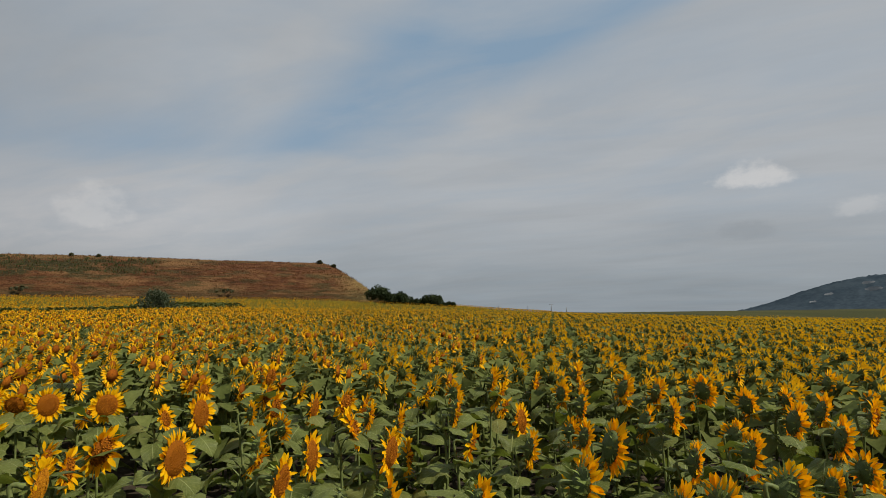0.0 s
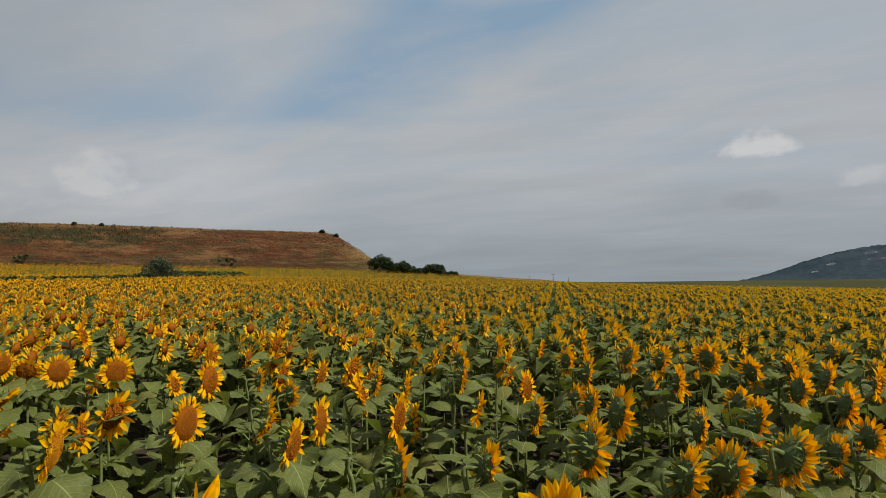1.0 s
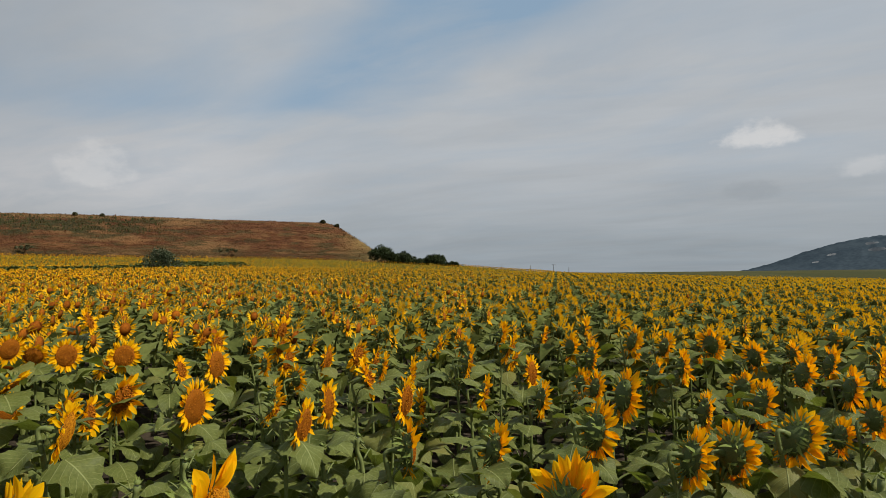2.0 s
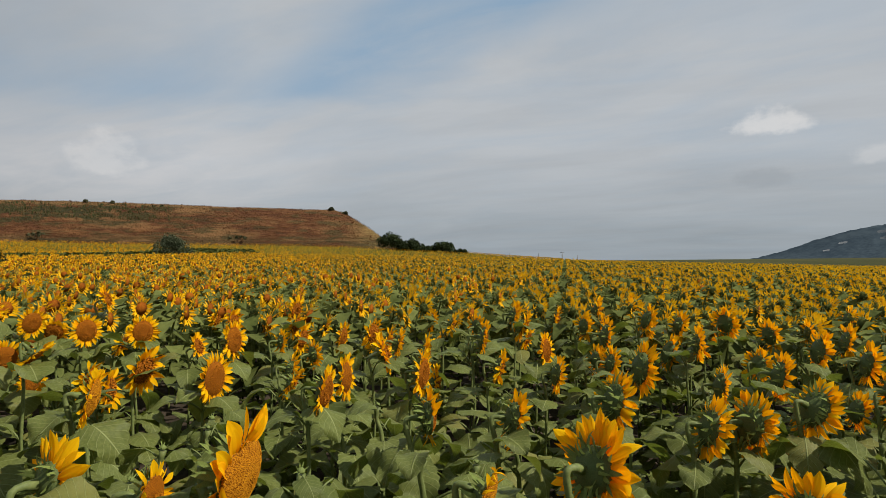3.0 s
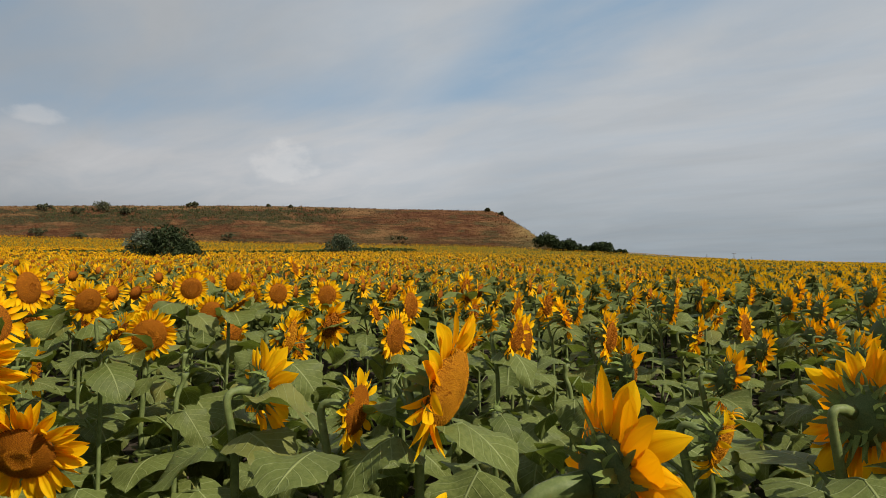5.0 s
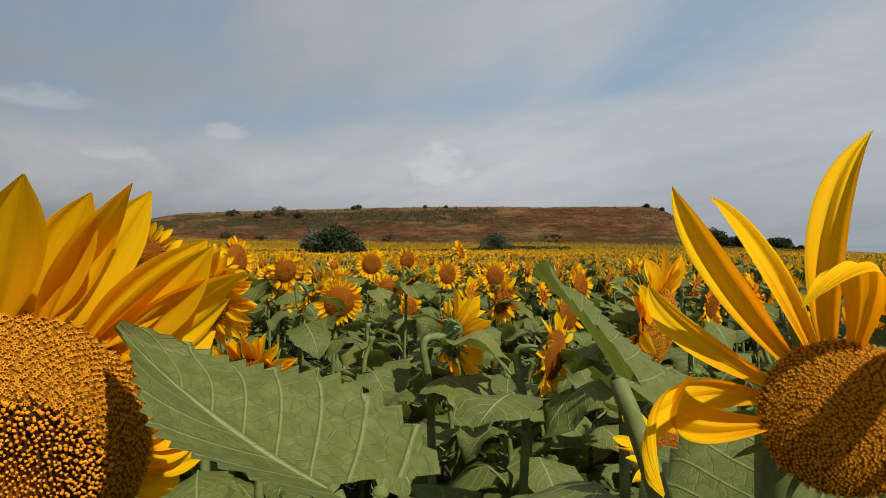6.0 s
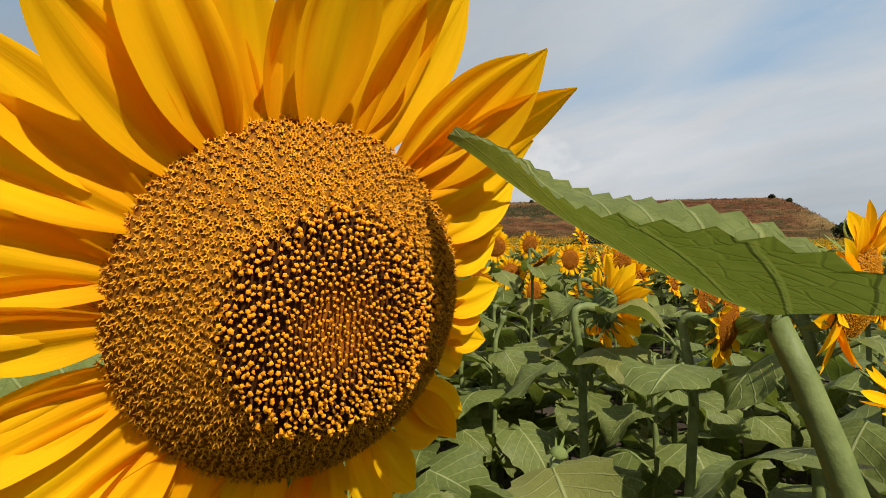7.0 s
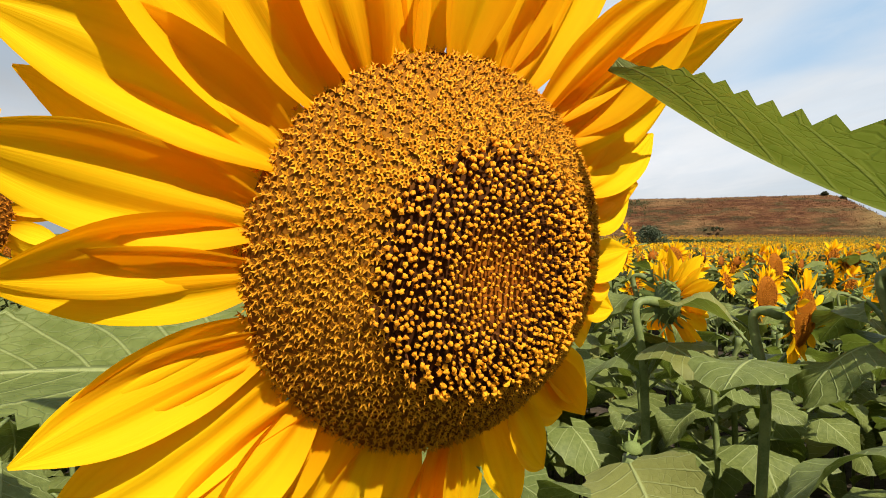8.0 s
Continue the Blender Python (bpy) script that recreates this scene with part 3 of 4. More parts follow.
def leafy_plant(x, y, height, seed):
    """A plant that has no open flower yet: leaves and a closed green bud."""
    rng = random.Random(seed)
    foot = Vector((x, y, ground_height(x, y)))
    plant = tagged(new("young_sunflower"), label="green sunflower plant with broad leaves and a closed bud", category="sunflower", group="leafy plants of the field")
    plant.location = foot
    head = foot + Vector((rng.uniform(-.04, .04), rng.uniform(-.04, .04), height))
    mesh, path = stem_mesh(foot, head, Vector((0.2, 0, 0.98)).normalized(), 0.0115)
    piece("stem", mesh, plant)
    bud = piece("bud", BUD, plant, Matrix.Translation(head - foot + Vector((0, 0, 0.015))) @ facing(rng.uniform(-60, 30), 60) @ Matrix.Scale(0.015, 4), "closed green bud")
    for i in range(7):
        piece("bract", rng.choice(BRACT_MESHES), bud, Matrix.Rotation(2.4 * i, 4, "Z") @ Matrix.Translation((0, 0.9, -0.1)) @ Matrix.Rotation(rng.uniform(0.6, 1.3), 4, "X") @ Matrix.Scale(rng.uniform(1.1, 1.7), 4))
    turn = rng.uniform(0, 6.3)
    for i in range(11):
        s = 0.42 + 0.56 * i / 10
        turn += 2.4 + rng.uniform(-0.3, 0.3)
        size = rng.uniform(0.19, 0.27) * (1.15 - 0.6 * max(0, s - 0.7) / 0.3)
        m = Matrix.Translation((0, 0, height * s)) @ Matrix.Rotation(turn, 4, "Z") @ Matrix.Rotation(rng.uniform(-0.1, 0.55), 4, "X") @ Matrix.Rotation(rng.uniform(-0.3, 0.3), 4, "Y") @ Matrix.Scale(size, 4)
        piece("leaf", rng.choice(LEAVES), plant, m)
    return plant


# ---- setting: ground, mound, far land ----
def ground_material():
    m, t, out = material("ground")
    ob = t.n("ShaderNodeTexCoord").outputs["Object"]
    x, y, z = t.n("ShaderNodeSeparateXYZ", {0: ob}).outputs
    a = t.noise(ob, 1.7, 6, 0.65)
    b = t.noise(ob, 14.0, 4, 0.6)
    soil = t.mix(t.ramp(t.math("ADD", t.math("MULTIPLY", a, 0.6), t.math("MULTIPLY", b, 0.4)), 0.35, 0.65), (0.022, 0.017, 0.011), (0.060, 0.045, 0.030))
    r = t.n("ShaderNodeVectorMath", {0: ob}, operation="LENGTH").outputs["Value"]
    far = t.noise(t.scaled(ob, (0.02, 0.004, 0.02)), 1.0, 4, 0.55)
    crop = t.mix(t.ramp(far, 0.35, 0.65), (0.036, 0.038, 0.009), (0.060, 0.056, 0.014))
    c = t.mix(t.ramp(r, 98.0, 110.0), soil, crop)
    p = t.n("ShaderNodeBsdfPrincipled", {"Base Color": c, "Roughness": 0.95, "Specular IOR Level": 0.1})
    t.put(p.inputs["Normal"], t.n("ShaderNodeBump", {"Height": b, "Strength": 0.7, "Distance": 0.03}))
    t.put(out.inputs[0], p)
    return m


def ground_sheet():
    radii = [0.0, 1, 2, 3, 4, 6, 8, 11, 15, 20, 27, 36, 47, 60, 75, 92, 110, 130, 150, 170, 190, 215, 245, 280, 320, 370, 430, 500, 600, 800, 1200, 2000, 3000, 4300]
    sides = 144
    verts, faces = [(0, 0, ground_height(0, 0))], []
    for r in radii[1:]:
        for k in range(sides):
            a = 2 * math.pi * k / sides
            x, y = r * math.sin(a), r * math.cos(a)
            verts.append((x, y, ground_height(x, y)))
    for k in range(sides):
        faces.append((0, 1 + (k + 1) % sides, 1 + k))
    for i in range(len(radii) - 2):
        for k in range(sides):
            a, b = 1 + i * sides + k, 1 + i * sides + (k + 1) % sides
            faces.append((a, b, b + sides, a + sides))
    ob = new("ground", build_mesh("ground", verts, faces, [ground_material()]))
    return tagged(ob, "brown tilled soil under the crop, far fields olive green", "ground", kind="structure")


ground_sheet()


def mound_material():
    m, t, out = material("dry_grass")
    ob = t.n("ShaderNodeTexCoord").outputs["Object"]
    x, y, z = t.n("ShaderNodeSeparateXYZ", {0: ob}).outputs
    long = t.scaled(ob, (0.45, 0.45, 2.4))
    a = t.noise(long, 0.13, 5, 0.6, 0.4)
    b = t.noise(long, 0.55, 6, 0.7, 0.3)
    c = t.noise(ob, 1.3, 5, 0.75)
    d = t.noise(long, 0.30, 4, 0.6)
    col = t.mix(t.ramp(b, 0.38, 0.64), (0.078, 0.032, 0.015), (0.160, 0.076, 0.034))
    col = t.mix(t.math("MULTIPLY", t.ramp(a, 0.48, 0.62), 0.85), col, (0.21, 0.125, 0.055))
    col = t.mix(t.math("MULTIPLY", t.ramp(d, 0.50, 0.60), 0.85), col, (0.066, 0.056, 0.024))
    col = t.mix(t.math("MULTIPLY", t.ramp(c, 0.44, 0.30), 0.75), col, (0.035, 0.022, 0.012))
    col = t.mix(t.math("MULTIPLY", t.ramp(c, 0.58, 0.72), 0.5), col, (0.21, 0.125, 0.058))
    patch = t.noise(t.scaled(ob, (0.10, 0.10, 0.42)), 1.0, 5, 0.62, 0.5)
    col = t.mix(t.math("MULTIPLY", t.ramp(patch, 0.44, 0.30), 0.8), col, (0.050, 0.030, 0.015))
    col = t.mix(t.math("MULTIPLY", t.ramp(patch, 0.56, 0.70), 0.6), col, (0.235, 0.120, 0.050))
    col = t.mix(t.math("MULTIPLY", t.ramp(x, -26.5, -18.0), 0.6), col, (0.25, 0.19, 0.075))
    # greener weeds on the far half of the slope
    green = t.math("MULTIPLY", t.ramp(x, -52.0, -80.0), t.math("MULTIPLY", t.ramp(d, 0.40, 0.52), t.ramp(z, 11.0, 13.5)))
    col = t.mix(t.math("MULTIPLY", green, 0.9), col, t.mix(t.ramp(c, 0.4, 0.6), (0.028, 0.032, 0.014), (0.062, 0.060, 0.026)))
    foot = t.math("MULTIPLY", t.ramp(z, 10.2, 8.6), t.ramp(b, 0.40, 0.56))
    col = t.mix(t.math("MULTIPLY", foot, 0.7), col, (0.042, 0.036, 0.016))
    col = t.mix(t.math("MULTIPLY", t.ramp(z, 17.0, 17.7), 0.6), col, (0.25, 0.15, 0.065))
    col = t.mix(1.0, col, (0.93, 0.85, 0.79), "MULTIPLY")
    p = t.n("ShaderNodeBsdfPrincipled", {"Base Color": col, "Roughness": 0.95, "Specular IOR Level": 0.1})
    hgt = t.math("ADD", b, t.math("MULTIPLY", c, 0.5))
    t.put(p.inputs["Normal"], t.n("ShaderNodeBump", {"Height": t.math("ADD", hgt, t.math("MULTIPLY", patch, 1.2)), "Strength": 1.0, "Distance": 1.1}))
    t.put(out.inputs[0], p)
    return m


# the mound's top edge runs from its right shoulder A to its left shoulder B
MOUND_A, MOUND_B = Vector((-29.5, 169.0)), Vector((-160.0, 133.0))
MOUND_ALONG = (MOUND_B - MOUND_A).normalized()
MOUND_IN = Vector((MOUND_ALONG.y, -MOUND_ALONG.x))
if MOUND_IN.y < 0:
    MOUND_IN = -MOUND_IN
MOUND_LONG = (MOUND_B - MOUND_A).length


def mound_height(u, v):
    """Height of the mound u metres along its edge from the right shoulder, v metres in from the edge."""
    front = (v + 17.0) / 17.0
    right = (u + 15.0) / 15.0
    left = (MOUND_LONG + 27.0 - u) / 27.0
    rear = (62.0 - v) / 17.0
    k = min(front, right, rear, left)
    k = max(-0.3, min(1.0, k))
    sag = 0.5 * noise.noise(Vector((u * 0.05, v * 0.05, 0))) + 0.35 * noise.noise(Vector((u * 0.17, v * 0.17, 3)))
    flat = 1 - (1 - max(k, 0)) ** 1.25 if k > 0 else k
    return flat, sag


def mound():
    nu, nv = 170, 56
    verts = []
    for j in range(nv + 1):
        for i in range(nu + 1):
            u, v = -20 + (MOUND_LONG + 62) * i / nu, -20 + 86 * j / nv
            p = MOUND_A + MOUND_ALONG * u + MOUND_IN * v
            k, sag = mound_height(u, v)
            g = ground_height(p.x, p.y)
            top = 17.3 + 1.1 * min(1, max(0, u - 8) / 50) * (1 - 0.25 * min(1, max(0, u - 98) / 40))
            z = g + (top - g) * k + sag * (0.25 + min(1, max(0, k) * 2) * (1 - max(0, k)) * 2.2)
            verts.append((p.x, p.y, z if k > -0.25 else g - 0.6))
    faces, _ = sheet(nu, nv)
    me = build_mesh("mound", verts, [f[::-1] for f in faces] if (MOUND_ALONG.x * MOUND_IN.y - MOUND_ALONG.y * MOUND_IN.x) < 0 else faces, [mound_material()])
    return tagged(new("mound", me), "flat-topped mound covered in dry reddish-brown grass and weeds", "hill", kind="structure")


mound()


def mountain():
    m, t, out = material("hazy_wooded_slope")
    ob = t.n("ShaderNodeTexCoord").outputs["Object"]
    a = t.noise(ob, 0.006, 4, 0.5)
    b = t.noise(ob, 0.06, 4, 0.6)
    # dark green woods, with the blue of distance haze put into the colour
    c = t.mix(t.ramp(t.math("ADD", t.math("MULTIPLY", a, 0.5), t.math("MULTIPLY", b, 0.5)), 0.36, 0.62), (0.030, 0.043, 0.055), (0.048, 0.064, 0.076))
    p = t.n("ShaderNodeBsdfPrincipled", {"Base Color": c, "Roughness": 1.0, "Specular IOR Level": 0.0})
    t.put(out.inputs[0], p)
    def spot(az, s):
        """A point of the slope: azimuth in degrees, share of the way up."""
        q = az - 23
        ridge = 214 / (1 + math.exp(-(q - 6.6) / 2.3)) - 12 + max(0, q - 13) * 3.0
        h = ridge * math.sin(min(1, s * 1.25) * math.pi / 2)
        r = 3000 + 900 * s
        return Vector((r * math.sin(radians(az)), r * math.cos(radians(az)), 2 + h))

    pale = plain("quarry_stone", (0.20, 0.21, 0.22), (0.34, 0.34, 0.34), 0.05, 0.95)
    rng = random.Random(9)
    for az, s, w, t0 in ((32.3, 0.30, 34, 5), (35.2, 0.30, 62, 9), (34.9, 0.42, 46, 6), (31.2, 0.2, 26, 4)):
        v, f = [], []
        for k in range(9):
            c = spot(az + (k - 4) / 4 * w / 3200 * 57.3 * 0.5, s) + Vector((-6, -9, 6))
            hh = t0 * rng.uniform(0.5, 1.2) * (1 if 0 < k < 8 else 0.3)
            v += [c - Vector((0, 0, hh)), c + Vector((2, 3, hh))]
        f = [(2 * k, 2 * k + 2, 2 * k + 3, 2 * k + 1) for k in range(8)]
        tagged(new("quarry_cut", build_mesh("quarry_cut", v, f, [pale])), "pale quarry cut on the wooded mountain slope", "quarry", kind="structure")
    verts, faces = [], []
    nu, nv = 200, 30
    for j in range(nv + 1):
        for i in range(nu + 1):
            az = radians(23 + 42 * i / nu)
            s = j / nv
            r = 3000 + 900 * s
            # ridge line: a long foot that swells into a round shoulder
            q = i / nu * 42
            ridge = 214 / (1 + math.exp(-(q - 6.6) / 2.3)) - 12 + max(0, q - 13) * 3.0
            h = ridge * math.sin(min(1, s * 1.25) * math.pi / 2) + 8 * noise.noise(Vector((i * 0.35, j * 0.5, 0))) * s + 5 * noise.noise(Vector((i * 1.9, j * 1.3, 5)))
            verts.append((r * math.sin(az), r * math.cos(az), 2 + h))
    faces, _ = sheet(nu, nv)
    tagged(new("mountain", build_mesh("mountain", verts, faces, [m])), "distant dark wooded mountain, blue haze put into its colour, with pale quarry cuts", "mountain", kind="structure")


mountain()


# ---- the sunflower field, beyond the plants built one by one ----
ROW = Vector((math.sin(radians(10.9)), math.cos(radians(10.9))))     # the rows run this way
CROSS = Vector((ROW.y, -ROW.x))


def far_plant(rng, rays, leaves, stem):
    """Arrays of a simple plant of height 1.45 whose flower faces +x: points, triangles, materials (0 petal, 1 disc, 2 green)."""
    v, f, m = [], [], []
    cx, cz, rad = 0.05, 1.45, 0.070
    tilt = Matrix.Rotation(radians(rng.uniform(-4, 30)), 3, "Y")

    def hp(x, y, z):
        p = tilt @ Vector((x, y, z))
        return (p.x + cx, p.y, p.z + cz)

    for i in range(rays):
        a = 2 * math.pi * i / rays + rng.uniform(-.1, .1)
        w = (3.7 if rays > 10 else 2.2) / rays
        far = rng.uniform(0.128, 0.162)
        x = rng.uniform(-0.035, 0.065)
        n = len(v)
        v += [hp(0, rad * .8 * math.cos(a), rad * .8 * math.sin(a)), hp(x * .6 + .004, far * .7 * math.cos(a + w), far * .7 * math.sin(a + w)), hp(x, far * math.cos(a), far * math.sin(a)), hp(x * .6 - .004, far * .7 * math.cos(a - w), far * .7 * math.sin(a - w))]
        f += [(n, n + 1, n + 2), (n, n + 2, n + 3)]
        m += [0, 0]
    sides = 8 if rays > 10 else 5
    n = len(v)
    v.append(hp(0.018, 0, 0))
    v.append(hp(-0.06, 0, 0))
    for k in range(sides):
        a = 2 * math.pi * k / sides
        v.append(hp(0.008, rad * 1.1 * math.cos(a), rad * 1.1 * math.sin(a)))
    for k in range(sides):
        a, b = n + 2 + k, n + 2 + (k + 1) % sides
        f += [(n, a, b), (n + 1, b, a)]
        m += [1, 2]
    if rays > 10:
        for i in range(18):
            a = 2 * math.pi * i / 18 * 2 + rng.uniform(-.1, .1)
            n = len(v)
            e, q = rng.uniform(.075, .13), (.072 if i % 2 else .045)
            v += [hp(-.03, q * math.cos(a - .3), q * math.sin(a - .3)), hp(-.035, q * math.cos(a + .3), q * math.sin(a + .3)), hp(-rng.uniform(.015, .10), e * math.cos(a), e * math.sin(a))]
            f.append((n, n + 1, n + 2))
            m.append(2)
    if stem:
        n = len(v)
        path = [(-.1, 0, 0.55), (-.085, 0, 1.25), (-.03, 0, 1.46), (0.01, 0, 1.45)]
        for x, y, z in path:
            for k in range(3):
                a = 2.1 * k
                v.append((x + .011 * math.cos(a), y + .011 * math.sin(a), z + (.008 * math.sin(a) if z > 1.3 else 0)))
        for i in range(3):
            for k in range(3):
                a, b = n + i * 3 + k, n + i * 3 + (k + 1) % 3
                f += [(a, b, b + 3), (a, b + 3, a + 3)]
                m += [2, 2]
    turn = rng.uniform(0, 6)
    for i in range(leaves):
        turn += 2.4
        z = 0.80 + 0.60 * i / max(1, leaves - 1)
        out, size = rng.uniform(.05, .13), rng.uniform(.15, .22)
        c, s = math.cos(turn), math.sin(turn)
        w = size * .48

        def lp(d, e, h):
            return (-.08 + c * d - s * e, s * d + c * e, z + h)

        n = len(v)
        rise, fall, roll = rng.uniform(0, .09), rng.uniform(.03, .17), rng.uniform(-.04, .04)
        if stem:
            v += [lp(out, 0, rise), lp(out + size * .3, w, rise + .01 + roll), lp(out + size * .35, 0, rise - .012 - fall * .2), lp(out + size * .3, -w, rise + .01 - roll), lp(out + size, 0, rise - fall), lp(out - .04, w * .7, rise + roll), lp(out - .04, -w * .7, rise - roll)]
            f += [(n, n + 2, n + 1), (n, n + 3, n + 2), (n + 1, n + 2, n + 4), (n + 2, n + 3, n + 4), (n, n + 1, n + 5), (n, n + 6, n + 3)]
            m += [2] * 6
        else:
            v += [lp(out - .05, 0, rise), lp(out + size * .35, w, rise + .02), lp(out + size, 0, rise - fall), lp(out + size * .35, -w, rise + .02)]
            f += [(n, n + 2, n + 1), (n, n + 3, n + 2)]
            m += [2, 2]
    return np.array(v, dtype=np.float32), np.array(f, dtype=np.int32), np.array(m, dtype=np.int32)


def scatter(name, templates, spots, seed, label):
    """One mesh of many plants at spots (x, y), each turned to the common facing with some spread."""
    rng = np.random.RandomState(seed)
    pick = rng.randint(0, len(templates), len(spots))
    az = np.radians(1 + rng.normal(0, 19, len(spots)))
    size = rng.uniform(0.93, 1.07, len(spots))
    ground = np.array([ground_height(x, y) for x, y in spots]) + rng.normal(0, 0.045, len(spots))
    V, F, M, base = [], [], [], 0
    for k, (v, f, m) in enumerate(templates):
        who = np.where(pick == k)[0]
        if not len(who):
            continue
        c, s = np.cos(az[who])[:, None], np.sin(az[who])[:, None]
        sz = size[who][:, None]
        x = (v[None, :, 0] * c - v[None, :, 1] * s) * sz + np.array(spots)[who, 0][:, None]
        y = (v[None, :, 0] * s + v[None, :, 1] * c) * sz + np.array(spots)[who, 1][:, None]
        z = v[None, :, 2] * (0.5 + 0.5 * sz) + ground[who][:, None]
        V.append(np.stack([x, y, z], -1).reshape(-1, 3))
        F.append((f[None] + (np.arange(len(who)) * len(v))[:, None, None] + base).reshape(-1, 3))
        M.append(np.tile(m, len(who)))
        base += len(who) * len(v)
    V, F, M = np.concatenate(V), np.concatenate(F), np.concatenate(M)
    me = bpy.data.meshes.new(name)
    me.vertices.add(len(V))
    me.vertices.foreach_set("co", V.astype(np.float32).ravel())
    me.loops.add(len(F) * 3)
    me.loops.foreach_set("vertex_index", F.ravel().astype(np.int32))
    me.polygons.add(len(F))
    me.polygons.foreach_set("loop_start", np.arange(0, len(F) * 3, 3, dtype=np.int32))
    for mt in (PETAL_FAR, DISC_FAR, LEAF_FAR):
        me.materials.append(mt)
    me.polygons.foreach_set("material_index", M.astype(np.int32))
    me.update(calc_edges=True)
    me.validate()
    return tagged(new(name, me), label, "sunflowers", kind="stuff")


PLANTED = []          # feet of the plants that are placed one by one


def field_spots(rmin, rmax, az0, az1, row_gap, plant_gap, seed):
    """Places on the rows between two distances and two azimuths (degrees from +y to the right)."""
    rng = random.Random(seed)
    out = []
    n = int(rmax / row_gap) + 1
    steps = int(rmax / plant_gap) + 1
    t0, t1 = math.tan(radians(max(-89, az0))), math.tan(radians(az1))
    for i in range(-n, n + 1):
        for j in range(-steps if rmin < 5 else 0, steps + 1):
            b = i * row_gap + rng.uniform(-.32, .32) * row_gap
            a = (j + rng.uniform(-.35, .35)) * plant_gap
            p = CROSS * b + ROW * a
            r = math.hypot(p.x, p.y)
            if r < rmin or r >= rmax:
                continue
            az = math.degrees(math.atan2(p.x, p.y))
            if az < az0 or az > az1:
                continue
            if in_field(p.x, p.y):
                out.append((p.x, p.y))
    return out


def in_field(x, y):
    """Inside the crop: short of the mound, and off the weedy strip and the bushes."""
    q = Vector((x, y)) - MOUND_A
    u, v = q.dot(MOUND_ALONG), q.dot(MOUND_IN)
    if v > -19.5 and u > -17 or math.hypot(x, y) > 188 - 90 * right_share(x, y):
        return False
    for bx, by, br in ((-28.8, 66.0, 2.0), (-25.0, 32.0, 1.9)):
        if math.hypot(x - bx, y - by) < br:
            return False
    return not weed_strip(x, y)


def weed_strip(x, y):
    """The strip of flowerless green plants beside the lone bush."""
    if not 36 < y < 99:
        return False
    mid = -31.0 - 0.34 * max(0.0, 62 - y) - 0.12 * max(0.0, y - 72)
    return abs(x - mid) < 3.2 + 1.8 * min(1.0, abs(y - 66) / 12) + 0.6 * math.sin(y * 0.5)


def far_field():
    rng = random.Random(3)
    mid = [far_plant(rng, 32, 17, True) for _ in range(10)]
    low = [far_plant(rng, 7, 4, False) for _ in range(8)]
    tiny = [far_plant(rng, 5, 1, False) for _ in range(6)]
    near = [p for p in field_spots(NEAR_REACH, 27, -72, 46, 0.66, 0.40, 11)]
    scatter("sunflower_rows", mid, near, 1, "rows of yellow sunflowers with broad green leaves")
    behind = []
    for x, y in field_spots(1.9, 13, -179, 179, 0.66, 0.42, 14):
        r, az = math.hypot(x, y), math.degrees(math.atan2(x, y))
        if not (-84 < az < 48 and r < NEAR_REACH + 0.3) and not -72.5 < az < 46.5:
            behind.append((x, y))
    scatter("sunflower_rows_behind", mid[:4], behind, 4, "rows of yellow sunflowers around the path")
    scatter("sunflower_rows_beyond", low, field_spots(27, 75, -68, 42, 0.68, 0.45, 12), 2, "sunflower rows farther off, yellow over green")
    scatter("sunflower_rows_far", tiny, field_spots(75, 187, -62, 40, 1.05, 1.5, 13), 3, "far sunflower rows that melt into a yellow band")


def canopy():
    """The leaf canopy of the far rows."""
    m, t, out = material("far_canopy")
    ob = t.n("ShaderNodeTexCoord").outputs["Object"]
    a = t.noise(ob, 0.9, 4, 0.7)
    b = t.noise(ob, 4.5, 3, 0.6)
    c = t.mix(t.ramp(b, 0.4, 0.6), (0.055, 0.064, 0.013), (0.105, 0.110, 0.025))
    c = t.mix(t.math("MULTIPLY", t.ramp(a, 0.47, 0.60), 0.6), c, (0.30, 0.165, 0.010))
    leafy(t, out, c, c, 0.15, 0.9, b, 0.2, 0.0)
    verts, faces, keep = [], [], {}
    step = 1.6
    n = 0
    for i in range(-118, 90):
        for j in range(24, 118):
            x, y = i * step, j * step
            r = math.hypot(x, y)
            if r > 58 and in_field(x, y):
                keep[(i, j)] = n
                verts.append((x, y, ground_height(x, y) + 1.05 + 0.18 * noise.noise(Vector((x * 1.3, y * 1.3, 0)))))
                n += 1
    for (i, j), k in keep.items():
        q = [keep.get(p) for p in ((i, j), (i + 1, j), (i + 1, j + 1), (i, j + 1))]
        if None not in q:
            faces.append(tuple(q))
    tagged(new("crop_canopy", build_mesh("crop_canopy", verts, faces, [m])), "leaf canopy of the far sunflower rows, green and yellow", "crop", kind="stuff")


# ---- bushes and trees ----
BUSH_DARK = plain("bush_dark", (0.018, 0.027, 0.011), (0.046, 0.060, 0.024), 1.6, 0.6, 0.15)
BUSH_PALE = plain("bush_pale", (0.075, 0.090, 0.055), (0.15, 0.165, 0.11), 1.6, 0.6, 0.15)
SCRUB = plain("scrub_olive", (0.050, 0.054, 0.026), (0.10, 0.098, 0.050), 1.2, 0.8, 0.15)
BUSH_GREY = plain("bush_grey", (0.042, 0.054, 0.028), (0.092, 0.108, 0.060), 1.6, 0.6, 0.15)
BARK = plain("bark", (0.05, 0.038, 0.028), (0.11, 0.085, 0.06), 8.0, 0.9)


